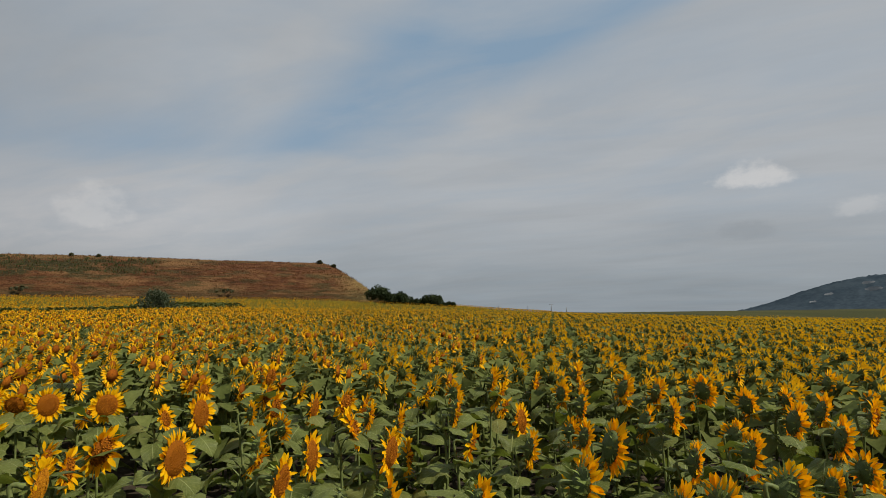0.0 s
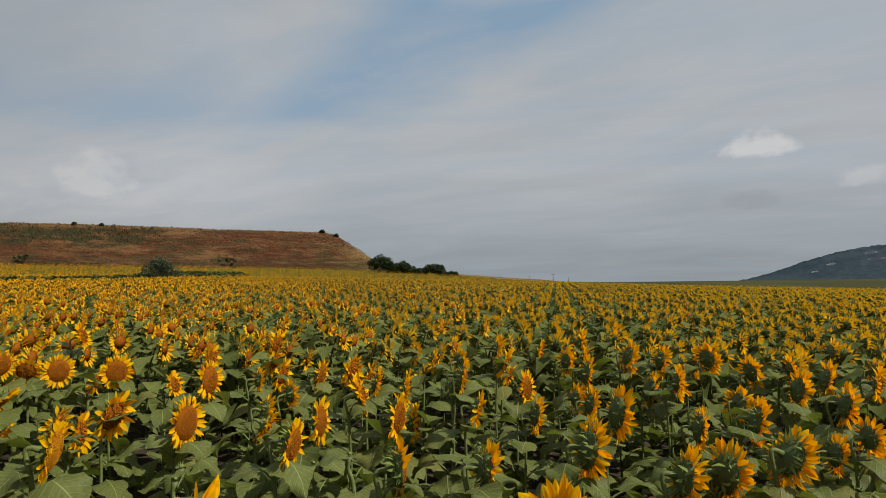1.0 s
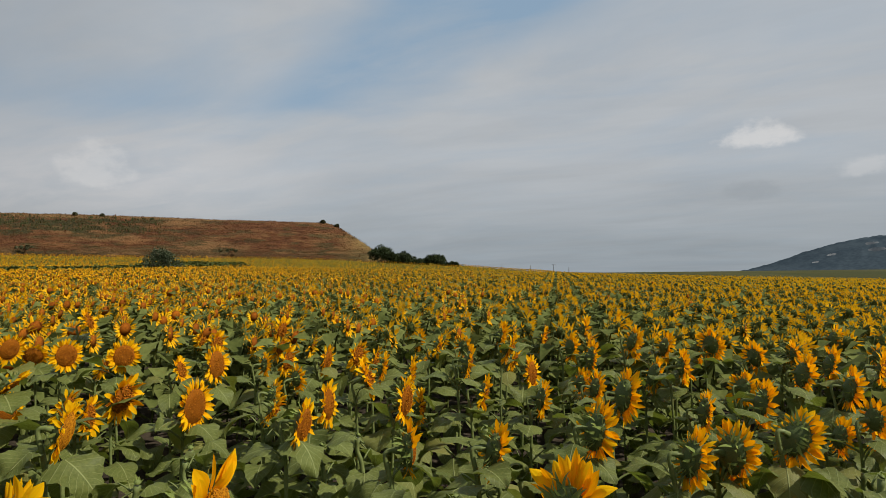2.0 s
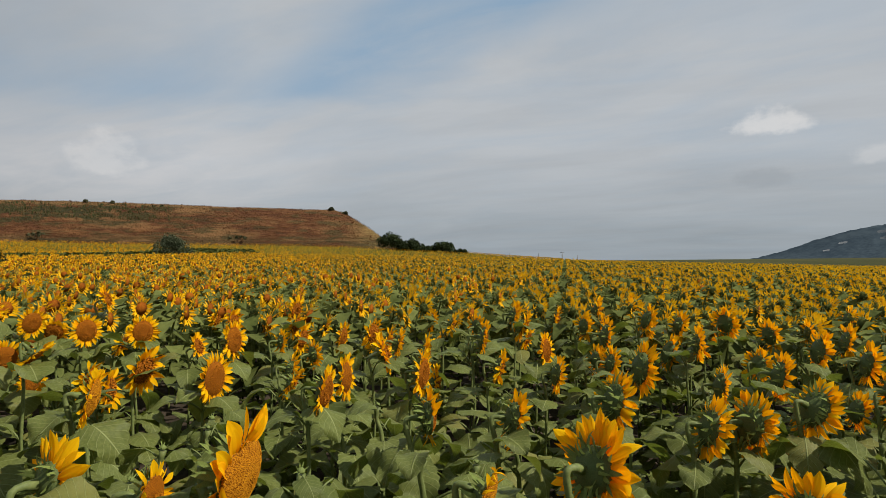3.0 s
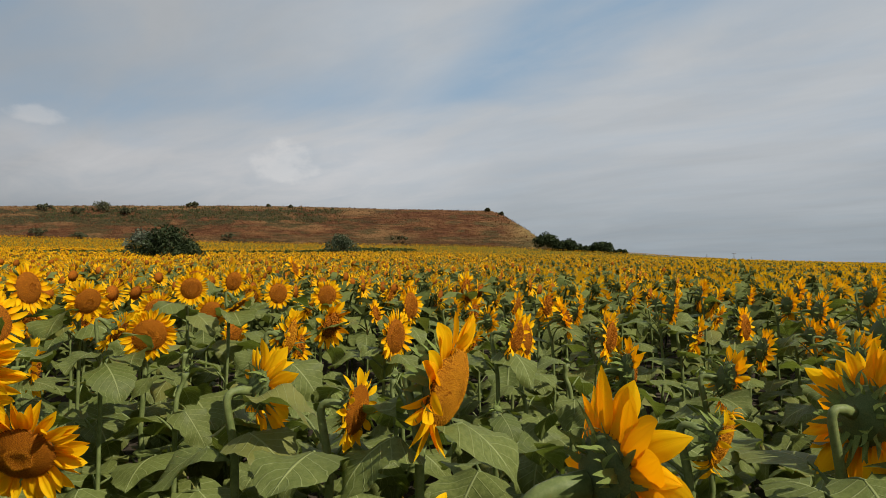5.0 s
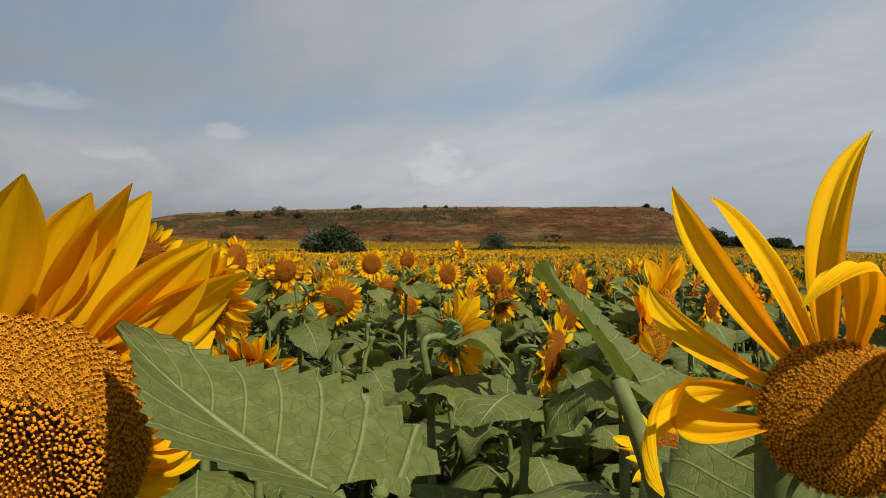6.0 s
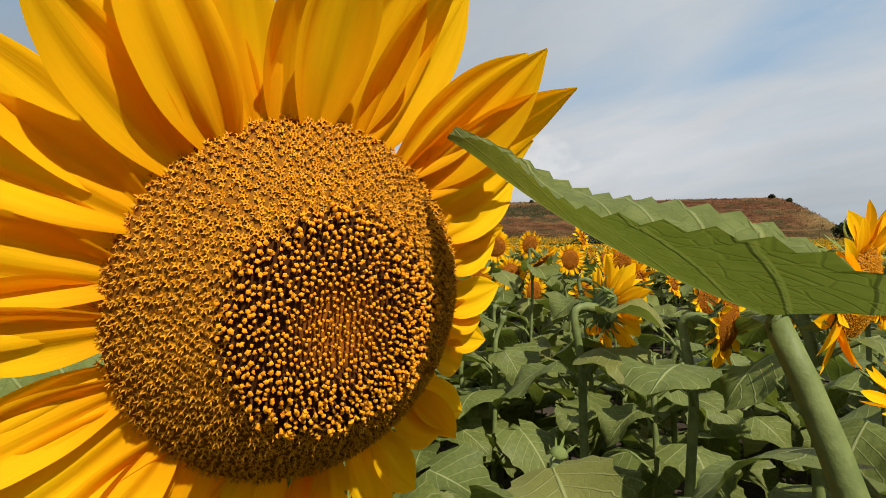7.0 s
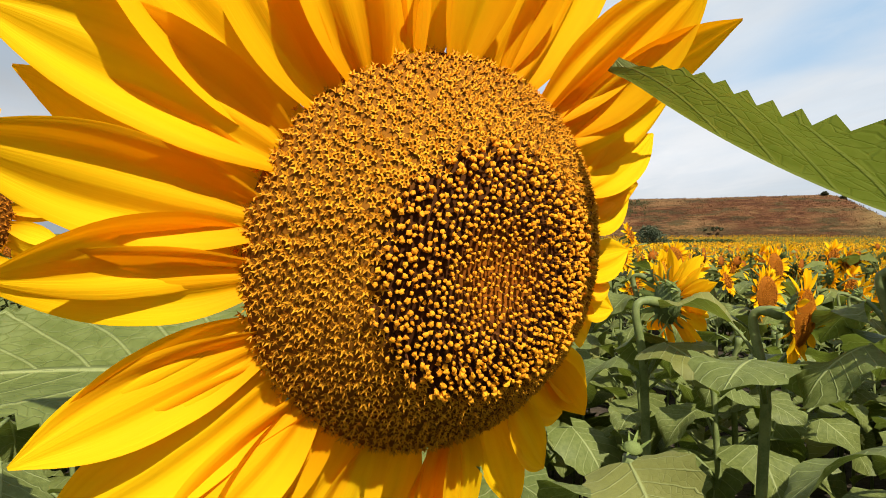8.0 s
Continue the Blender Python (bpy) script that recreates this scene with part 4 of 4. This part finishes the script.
def bush(x, y, z, wide, tall, seed, label, category="bush", material=None, leaves=1500, leaf=0.16, lobes=9, trunk=True):
    """A shrub: limbs that fork from the foot and a crown of small leaves in uneven clumps."""
    rng = random.Random(seed)
    thing = tagged(new("bush" if category == "bush" else category), label, category)
    thing.location = (x, y, z)
    clumps = []
    for i in range(lobes):
        a = 2.4 * i + rng.uniform(-.3, .3)
        d = wide * 0.5 * math.sqrt((i + 0.5) / lobes) * rng.uniform(0.65, 0.9)
        h = tall * (0.30 + 0.48 * (1 - (d / (wide * 0.5)) ** 2) * rng.uniform(0.75, 1.15))
        c = Vector((d * math.cos(a), d * math.sin(a), h))
        clumps.append((c, min(wide, tall) * rng.uniform(0.17, 0.27)))
        root = Vector((c.x * 0.12, c.y * 0.12, -0.3))
        mid = Vector((c.x * 0.35, c.y * 0.35, tall * 0.25))
        th = 0.02 * tall
        v, f = tube(bezier(root, root.lerp(mid, .6), mid, c, 6), [th * (1.2 - .15 * k) for k in range(7)], 5)
        piece("limb", build_mesh("limb", v, f, [BARK]), thing)
    v, f = [], []
    for i in range(leaves):
        c, r = clumps[rng.randrange(len(clumps))]
        d = Vector((rng.gauss(0, 1), rng.gauss(0, 1), rng.gauss(0, 0.8))).normalized() * r * rng.uniform(0.45, 1.18) ** 0.7
        p = c + d
        if p.z < 0.02 * tall:
            p.z = rng.uniform(0.02, 0.3) * tall
        s = leaf * rng.uniform(0.6, 1.3)
        q = Euler((rng.uniform(-1.2, 1.2), rng.uniform(-1.2, 1.2), rng.uniform(0, 6.3))).to_matrix()
        n0 = len(v)
        v += [p + q @ Vector(o) * s for o in ((-.5, 0, 0), (0, -.32, .08), (.6, 0, 0), (0, .32, .08))]
        f += [(n0, n0 + 1, n0 + 2), (n0, n0 + 2, n0 + 3)]
    tagged(piece("crown", build_mesh("crown", v, f, [material or BUSH_DARK], smooth=False), thing), kind="stuff")
    return thing


def on_mound(u, v):
    p = MOUND_A + MOUND_ALONG * u + MOUND_IN * v
    k, sag = mound_height(u, v)
    g = ground_height(p.x, p.y)
    top = 17.3 + 1.1 * min(1, max(0, u - 8) / 50) * (1 - 0.25 * min(1, max(0, u - 98) / 40))
    return p.x, p.y, g + (top - g) * k + sag * (0.25 + min(1, max(0, k) * 2) * (1 - max(0, k)) * 2.2)


bush(-25.0, 32.0, ground_height(-25.0, 32.0), 3.9, 3.3, 1, "dense rounded dark green bush standing among the sunflowers", leaves=5200, leaf=0.17, lobes=14)
bush(-26.3, 31.6, ground_height(-26.3, 31.6), 2.2, 3.7, 2, "pale grey-green willow-like shrub behind the dark bush", material=BUSH_PALE, leaves=1500, leaf=0.16, lobes=7)
bush(-28.8, 66.0, ground_height(-28.8, 66.0), 3.2, 3.7, 3, "small rounded grey-green bush in the weedy strip", material=BUSH_GREY, leaves=2600, leaf=0.22, lobes=9)
bush(-12.7, 147.0, ground_height(-12.7, 147) + 0.1, 6.0, 5.0, 4, "dark green tree at the foot of the mound", "tree", leaves=2600, leaf=0.5, lobes=12)
bush(-8.4, 148.5, ground_height(-8.4, 148.5) - 0.4, 7.4, 4.2, 5, "dark green scrub tree beside the mound", "tree", leaves=2400, leaf=0.5, lobes=12)
bush(-6.6, 149.5, ground_height(-6.6, 149.5), 4.6, 3.0, 8, "low dark scrub at the field's edge", leaves=1200, leaf=0.45)
bush(-0.4, 151.0, ground_height(-0.4, 151) - 0.2, 6.2, 4.2, 6, "dark rounded tree on the skyline", "tree", leaves=2200, leaf=0.5, lobes=12)
bush(3.2, 152.0, ground_height(3.2, 152), 6.0, 2.4, 7, "low dark scrub trailing along the skyline", leaves=1500, leaf=0.45)
bush(-4.0, 151.0, ground_height(-4, 151), 3.0, 2.6, 9, "low dark scrub on the skyline", leaves=800, leaf=0.45)
bush(-158.0, 70.0, ground_height(-158, 70), 7.0, 7.5, 10, "dark round tree far off beside the mound", "tree", leaves=1600, leaf=0.6, lobes=12)
for u, v, w, h, s in ((102.5, -4.0, 5.4, 4.2, 21), (95.5, -5.5, 3.8, 2.8, 22), (80, -1.0, 4.2, 2.2, 23), (108, -5, 4.0, 2.2, 24), (118, -3, 5.0, 2.4, 25), (112, -15, 6.0, 3.0, 26), (102, -15.5, 5.0, 2.4, 27), (24, -14, 6.0, 1.6, 28), (66, -14.5, 5.0, 1.5, 36), (86, -15, 6.5, 1.6, 37), (1.0, -0.5, 1.7, 1.3, 29), (-2.5, -2, 1.5, 1.3, 30), (60, -0.8, 1.1, 1.1, 31), (54, -1.0, 1.0, 1.1, 32)):
    px, py, pz = on_mound(u, v)
    bush(px, py, pz - 0.35 * h, w, h, s, "scrubby dark bush growing on the dry mound", leaves=520, leaf=0.42, lobes=7, material=SCRUB)


def grass_tufts(name, n, u0, u1, v0, v1, tall, mat, seed, label):
    rng = random.Random(seed)
    v, f = [], []
    for _ in range(n):
        u, w = rng.uniform(u0, u1), rng.uniform(v0, v1)
        x, y, z = on_mound(u, w)
        h = tall * rng.uniform(0.4, 1.3)
        for k in range(4):
            a = rng.uniform(0, 6.3)
            d = Vector((math.cos(a), math.sin(a), 0)) * h * 0.35
            n0 = len(v)
            b = Vector((x + rng.uniform(-.4, .4), y + rng.uniform(-.4, .4), z - 0.1))
            v += [b - d * .6, b + d * .6, b + d * rng.uniform(-.2, 1) + Vector((0, 0, h))]
            f.append((n0, n0 + 1, n0 + 2))
    tagged(new(name, build_mesh(name, v, f, [mat], smooth=False)), label, "grass", kind="stuff")


GRASS_DRY = plain("grass_dry", (0.10, 0.050, 0.021), (0.20, 0.114, 0.048), 0.4, 0.9, 0.2)
GRASS_RED = plain("grass_russet", (0.07, 0.030, 0.016), (0.14, 0.066, 0.030), 0.4, 0.9, 0.2)
WEED = plain("weed_green", (0.036, 0.042, 0.017), (0.075, 0.078, 0.032), 0.4, 0.85, 0.2)
grass_tufts("dry_grass", 6000, -12, MOUND_LONG + 22, -17, 3, 0.32, GRASS_DRY, 41, "dry straw-coloured grass tufts on the mound")
grass_tufts("russet_weeds", 2400, -8, MOUND_LONG + 18, -17, 2, 0.4, GRASS_RED, 42, "russet dried weeds on the mound's slope")
grass_tufts("green_weeds", 900, 40, 116, -9, -1.5, 0.6, WEED, 43, "tall green weeds on the upper slope of the mound")


STRIP = plain("strip_green", (0.045, 0.055, 0.013), (0.090, 0.100, 0.026), 0.8, 0.8, 0.15)


def weeds_in_field():
    rng = random.Random(51)
    v, f = [], []
    for _ in range(24000):
        x, y = rng.uniform(-46, -26), rng.uniform(36, 99)
        if not weed_strip(x, y):
            continue
        z = ground_height(x, y) + rng.uniform(0.8, 1.5)
        s = rng.uniform(0.25, 0.5)
        q = Euler((rng.uniform(-.8, .8), rng.uniform(-.8, .8), rng.uniform(0, 6.3))).to_matrix()
        n0 = len(v)
        p = Vector((x, y, z))
        v += [p + q @ Vector(o) * s for o in ((-.5, 0, 0), (0, -.4, .08), (.6, 0, 0), (0, .4, .08))]
        f += [(n0, n0 + 1, n0 + 2), (n0, n0 + 2, n0 + 3)]
    tagged(new("green_strip", build_mesh("green_strip", v, f, [STRIP], smooth=False)), "strip of flowerless dark green plants in the field", "crop", kind="stuff")


weeds_in_field()

# ---- poles on the skyline ----
POLE = plain("pole_grey", (0.10, 0.10, 0.10), (0.2, 0.19, 0.18), 3.0, 0.8)


def pole(x, y, tall, arm):
    thing = tagged(new("utility_pole"), "thin grey utility pole on the skyline", "pole", "poles on the skyline")
    thing.location = (x, y, ground_height(x, y) - 0.4)
    v, f = tube([(0, 0, 0), (0, 0, tall * .5), (0, 0, tall)], [0.20, 0.17, 0.13], 6)
    piece("mast", build_mesh("mast", v, f, [POLE]), thing)
    if arm:
        v, f = tube([(-1.0, 0, tall * .93), (1.0, 0, tall * .93)], [0.10, 0.10], 5)
        piece("cross_arm", build_mesh("cross_arm", v, f, [POLE]), thing)


pole(34.0, 330.0, 3.4, False)
pole(50.0, 335.0, 3.8, False)
pole(61.5, 330.0, 4.6, True)
pole(71.5, 340.0, 3.2, False)

# ---- the plants beside the camera, one by one: x, y, z, azimuth, height of the face, width ----
def placed_leaf(plant, junction, tip, normal, mesh, foot=None):
    """A leaf of a plant from the end of its stalk to its tip, and the stalk down to its foot."""
    a, b = Vector(junction), Vector(tip)
    along = (b - a).normalized()
    side = along.cross(Vector(normal)).normalized()
    up = side.cross(along)
    m = Matrix((side, along, up)).transposed().to_4x4()
    # the blade is bowed: turn and scale it so that its tip ends where it should
    end = mesh.vertices[len(mesh.vertices) - 8].co
    bow = Matrix.Rotation(-math.atan2(end.z, end.y), 4, "X")
    m = Matrix.Translation(a - plant.location) @ m @ bow @ Matrix.Scale((b - a).length / math.hypot(end.y, end.z), 4)
    leaf = piece("leaf", mesh, plant, m, "broad green leaf with pale veins and a toothed edge")
    if foot is not None:
        f = Vector(foot)
        bend = a.lerp(f, 0.35) + Vector((0, 0, 0.02))
        v, q = tube([p - plant.location for p in bezier(a, bend, a.lerp(f, 0.7), f, 8)], [0.0042 + 0.0004 * k for k in range(9)], 7)
        piece("leaf_stalk", build_mesh("leaf_stalk", v, q, [STEM]), plant)
    return leaf


def blade(rng, wide, droop, fold, material, wave=0.05, fold_near=None, taper=0.82):
    """A fine leaf blade without a stalk."""
    return leaf_mesh(rng, 14, 34, wide, droop, fold, 0.02, material, wave, 0.045, 5, fold_near, taper=taper)


def bloom(x, y, z, az, el, wide, *a, **k):
    if x < -2.0 and y > 2.2:
        wide *= 0.82
    if a and a[0] == PLANT_LABELS["back"]:
        k["petal_lift"] = 0.12
        k["disc_share"] = 0.56
        wide *= 0.92
    elif "disc_share" not in k:
        k["disc_share"] = 0.62
        wide *= 0.90
    plant = sunflower(x, y, z, az, el, wide, *a, **k)
    PLANTED.append((plant.location.x, plant.location.y, 0.40 if math.hypot(plant.location.x, plant.location.y) < 2.4 else 0.28))
    return plant


def hero_lift(d):
    """How far the big flower's petals stand forward, by their angle from the top towards its right-hand side (radians)."""
    return float(np.interp(d, (0, 40, 90, 140, 180, 225, 270, 300, 318, 335, 360), (0.24, 0.10, -0.02, -0.10, -0.30, -0.38, -0.55, -0.10, 0.38, 0.18, 0.24)))


def hero_reach(d):
    """The length of its petals round the disc, as a share of the usual one."""
    return float(np.interp(d, (0, 50, 80, 150, 190, 215, 300, 318, 345, 360), (0.90, 0.95, 0.95, 0.92, 0.90, 0.76, 0.62, 1.15, 0.94, 0.90)))


hero = bloom(-0.8258, 0.3300, 1.6235, -18, -9.2, 0.308, "large yellow sunflower in full bloom with a tan and dark disc", disc_share=0.497, petals=44, fine=True, hero=True, bract_parts=True, seed=5, top_leaf=0.9, leaves=6, petal_lift=hero_lift, reach=hero_reach)
leaf_plant = bloom(-0.466, 0.378, 1.678, -80, 4, 0.205, "sunflower with long loose petals close to the path", gold=True, petals=19, fine=True, curly=True, slim=0.52, seed=8, bract_parts=True, bract_size=0.7, petal_lift=0.25, disc_share=0.22, reach=lambda d: 1.0 if d < 50 or d > 310 else (0.8 if d < 180 else 0.5), gap=lambda d: 125 < d < 275, top_leaf=0.9, leaves=6)
R5 = random.Random(12)
placed_leaf(hero, (-0.657, 0.385, 1.622), (-0.770, 0.358, 1.693), (0.52, -0.03, 0.855), blade(R5, 0.46, -0.40, 0.32, LEAF_PALE, 0.03, 0.42, 1.1), (-0.60, 0.40, 1.44))
placed_leaf(leaf_plant, (-0.552, 0.470, 1.668), (-0.613, 0.525, 1.717), (0.717, 0.12, 0.686), blade(R5, 0.44, 0.3, 0.3, LEAF_PALE, 0.03), (-0.50, 0.47, 1.50))
placed_leaf(hero, (-0.955, 0.335, 1.560), (-1.040, 0.200, 1.568), (0.28, -0.30, 0.91), blade(R5, 0.46, 0.3, 0.2, LEAF_PALE, 0.04), (-0.89, 0.35, 1.42))
placed_leaf(leaf_plant, (-0.440, 0.640, 1.585), (-0.590, 0.620, 1.520), (0.10, -0.25, 0.96), blade(R5, 0.46, 0.4, 0.2, LEAF_PALE, 0.05), (-0.47, 0.55, 1.45))
bloom(-1.50, 0.275, 1.675, -10, -6, 0.30, "yellow sunflower standing behind the large one", petals=32, seed=45)
bloom(-0.362, 0.868, 1.64, 30, 5, 0.225, "sunflower turned away with dark green bracts and orange petals", petals=34, slim=1.3, fine=True, bract_parts=True, bract_size=0.85, bracts=66, disc_share=0.46, seed=3, petal_lift=0.15)
bloom(-0.074, 1.937, 1.42, -20, -18, 0.26, "sunflower with a tan disc and folded pale petals", gold=True, curly=True, slim=1.3, petals=22, fine=True, bract_parts=True, seed=4)
bloom(-1.69, 1.20, 1.642, -58, -22, 0.27, "yellow sunflower with a broad brown disc hanging forward", petals=54, fine=True, disc_share=0.52, seed=6, top_leaf=1.0)
bloom(-1.73, 1.41, 1.415, -66, -24, 0.285, "yellow sunflower below its neighbours, tilted to the sun", petals=54, fine=True, disc_share=0.52, petal_lift=0.0, seed=7, top_leaf=1.0)
bloom(-0.727, 1.643, 1.580, -12, -12, 0.36, "ripening sunflower with a big tan disc and few petals", petals=40, slim=1.25, fine=True, disc_share=0.54, gold=True, petal_lift=0.1, seed=9, gap=lambda d: 165 < d < 325, bract_parts=True)
bloom(-1.324, 1.81, 1.514, 58, -4, 0.29, "half-open sunflower with spiky green bracts", petals=32, fine=True, bract_parts=True, disc_share=0.40, petal_lift=0.35, slim=1.0, seed=10)
bloom(0.237, 1.879, 1.514, 31, -14, 0.34, "sunflower nodding away, green bracts and a fringe of petals", disc_share=0.44, petals=46, fine=True, bract_parts=True, seed=11)
bloom(-0.985, 1.70, 1.50, -4, -8, 0.23, "small drooping sunflower with short petals", fine=True, petals=30, seed=13)
bloom(-1.765, 2.819, 1.545, 14, -12, 0.30, "sunflower facing aside with long upper petals", gold=True, gap=lambda d: 190 < d < 300, fine=True, seed=14)
bloom(-2.406, 2.679, 1.55, -38, -12, 0.34, fine=True, seed=15)
bloom(-2.03, 1.295, 1.735, -52, -20, 0.28, "yellow sunflower with a brown disc above its neighbours", fine=True, petals=32, seed=16)
bloom(-2.323, 1.814, 1.69, -5, 25, 0.28, seed=17)
bloom(-3.027, 2.609, 1.767, 6, 8, 0.34, seed=38)
bloom(-2.814, 2.745, 1.70, -20, -15, 0.28, seed=39)
bloom(-2.741, 3.447, 1.74, -38, -5, 0.28, seed=40)
bloom(-2.317, 2.378, 1.60, 30, -40, 0.28, "shaded sunflower hanging its head", seed=41)
bloom(-2.865, 4.084, 1.77, -20, -10, 0.29, seed=42)
bloom(-3.181, 2.504, 1.76, -10, -5, 0.27, seed=43)
bloom(-3.115, 2.269, 1.72, 12, -15, 0.27, seed=44)
bloom(-2.417, 4.651, 1.652, -36, 0, 0.345, seed=18)
bloom(-2.82, 4.628, 1.664, -30, 0, 0.345, seed=19)
bloom(-3.258, 4.945, 1.625, -70, -25, 0.30, "shaded sunflower with a dark brown disc", seed=20)
bloom(-1.598, 3.854, 1.445, -14, 0, 0.37, seed=21)
bloom(-1.748, 4.66, 1.585, -12, 4, 0.35, seed=22)
bloom(-0.796, 3.833, 1.452, -7, 2, 0.33, seed=23)
bloom(-0.328, 3.775, 1.48, -15, -4, 0.33, seed=24)
bloom(0.61, 3.032, 1.464, 10, -16, 0.35, PLANT_LABELS["back"], bract_parts=True, seed=25)
bloom(0.117, 2.916, 1.413, 10, -12, 0.31, PLANT_LABELS["back"], bract_parts=True, seed=26)
bloom(-0.268, 2.821, 1.447, 14, -2, 0.29, PLANT_LABELS["back"], bract_parts=True, seed=27, gap=lambda d: 60 < d < 150)
bloom(1.214, 2.945, 1.375, 14, -12, 0.35, PLANT_LABELS["back"], bract_parts=True, seed=28)
bloom(1.01, 2.90, 1.37, 2, -16, 0.33, PLANT_LABELS["back"], bract_parts=True, seed=29)
bloom(1.522, 2.955, 1.44, 8, -26, 0.34, PLANT_LABELS["back"], bract_parts=True, seed=30)
bloom(0.60, 4.987, 1.45, -27, 4, 0.33, seed=31)
bloom(1.083, 5.021, 1.556, -4, -8, 0.34, seed=32)
bloom(1.499, 3.897, 1.364, -10, -8, 0.32, seed=33)
bloom(2.262, 5.813, 1.532, -12, 0, 0.33, seed=34)
bloom(1.538, 4.913, 1.434, 0, -18, 0.34, seed=35)
bloom(-2.95, 3.95, 1.56, -34, -10, 0.33, seed=36)
bloom(-2.98, 3.45, 1.60, -28, -8, 0.34, seed=37)
bloom(0.88, 3.48, 1.55, 6, -12, 0.35, PLANT_LABELS["back"], seed=63)
bloom(0.57, 4.34, 1.37, 5, -12, 0.30, PLANT_LABELS["back"], seed=64)
bloom(1.92, 5.73, 1.56, 0, -12, 0.33, PLANT_LABELS["back"], seed=67, own_petals=False)
bloom(1.68, 5.79, 1.55, -9, -12, 0.30, seed=68, own_petals=False)
bloom(1.58, 3.37, 1.52, -11, -12, 0.31, PLANT_LABELS["back"], seed=71)
bloom(2.39, 4.39, 1.51, -5, -12, 0.34, PLANT_LABELS["back"], seed=75)
bloom(2.84, 4.80, 1.51, -18, -12, 0.36, PLANT_LABELS["back"], seed=76)
bloom(2.35, 3.82, 1.51, -15, -12, 0.31, PLANT_LABELS["back"], seed=77)
bloom(4.14, 6.81, 1.50, -7, -12, 0.36, PLANT_LABELS["back"], seed=78, own_petals=False)
bloom(2.16, 3.64, 1.27, -4, -12, 0.27, PLANT_LABELS["back"], seed=79)
bloom(2.42, 3.71, 1.26, -6, -12, 0.29, PLANT_LABELS["back"], seed=80)
bloom(0.08, 4.51, 1.60, -2, -12, 0.31, seed=82)
bloom(0.96, 6.59, 1.55, -15, -12, 0.30, seed=84, own_petals=False)
bloom(0.49, 6.28, 1.62, 3, -12, 0.31, seed=85, own_petals=False)
bloom(1.49, 7.03, 1.60, -5, -12, 0.36, seed=86, own_petals=False)
bloom(2.18, 8.20, 1.60, -16, -12, 0.34, seed=88, own_petals=False)
bloom(-1.01, 5.04, 1.56, -8, -12, 0.30, seed=94)
bloom(-1.52, 5.88, 1.45, -16, -12, 0.30, seed=95, own_petals=False)
bloom(-0.73, 6.02, 1.42, -4, -12, 0.30, seed=96, own_petals=False)
bloom(-0.37, 5.65, 1.39, -1, -12, 0.28, seed=97, own_petals=False)
bloom(-0.35, 7.41, 1.48, 22, -12, 0.30, PLANT_LABELS["back"], seed=98, own_petals=False)
bloom(-1.76, 6.64, 1.66, -16, -12, 0.31, seed=99, own_petals=False)
bloom(-2.70, 6.96, 1.55, -10, -12, 0.30, seed=100, own_petals=False)
bloom(-2.01, 6.40, 1.52, 2, -12, 0.30, seed=101, own_petals=False)
bloom(-4.025, 5.277, 1.754, -36, -8, 0.36, seed=102, leaves=9)
bloom(-2.646, 3.75, 1.453, -14, -6, 0.29, seed=103, leaves=9)
bloom(-3.096, 5.425, 1.86, 10, 20, 0.28, "small yellow sunflower rising above the row", seed=104, own_petals=False)
bloom(-2.40, 3.40, 1.655, 20, -50, 0.30, "shaded sunflower hanging its dark head", seed=105, leaves=9)
bloom(-0.615, 1.05, 1.475, -50, 55, 0.16, "small ragged sunflower with a few bright petals", seed=106, petals=20, fine=True, disc_share=0.45, leaves=8)
bloom(-0.705, 2.695, 1.588, -10, -10, 0.25, seed=107, leaves=9)
bloom(0.20, 1.14, 1.555, 45, 25, 0.24, "yellow petals of a low sunflower among the leaves", seed=109, fine=True, bract_parts=True, disc_share=0.42, petals=30, petal_lift=0.4, leaves=6)
bloom(0.90, 1.92, 1.38, 50, 30, 0.27, "sunflower facing up and away, petals over dark bracts", seed=108, fine=True, bract_parts=True, disc_share=0.45, petals=30, petal_lift=0.4, leaves=9)

NEAR_REACH = 6.2


def near_field():
    """The rest of the plants near the camera: leafy ones close by, flowering ones beyond."""
    rng = random.Random(77)
    built = list(PLANTED)
    for x, y in field_spots(0.0, NEAR_REACH, -179, 179, 0.62, 0.36, 21):
        r, az = math.hypot(x + 0.4, y - 0.1), math.degrees(math.atan2(x, y))
        ahead = -84 < az < 48
        if not ahead and (r > 1.7 or r < 0.8):
            continue
        if min(math.hypot(x - a, y - b) - k for a, b, k in built) < 0:
            continue
        # the gap along which the camera comes in
        if r < 0.75 or math.hypot(x + 0.65, y - 0.25) < 0.42:
            continue
        if r < 2.5 or not ahead or (az > -43 and r < 3.7):
            leafy_plant(x, y, rng.uniform(1.12, 1.30) if r < 1.5 else rng.uniform(1.2, 1.38), rng.randrange(10 ** 6))
            continue
        z = ground_height(x, y) + rng.gauss(1.42, 0.09)
        sunflower(x, y, z, rng.gauss(2, 17), rng.gauss(-12, 12), rng.uniform(0.21, 0.28), own_petals=r < 2.9, seed=rng.randrange(10 ** 6), leaves=13, top_leaf=0.3, disc_share=rng.uniform(0.53, 0.60))


near_field()
far_field()
canopy()
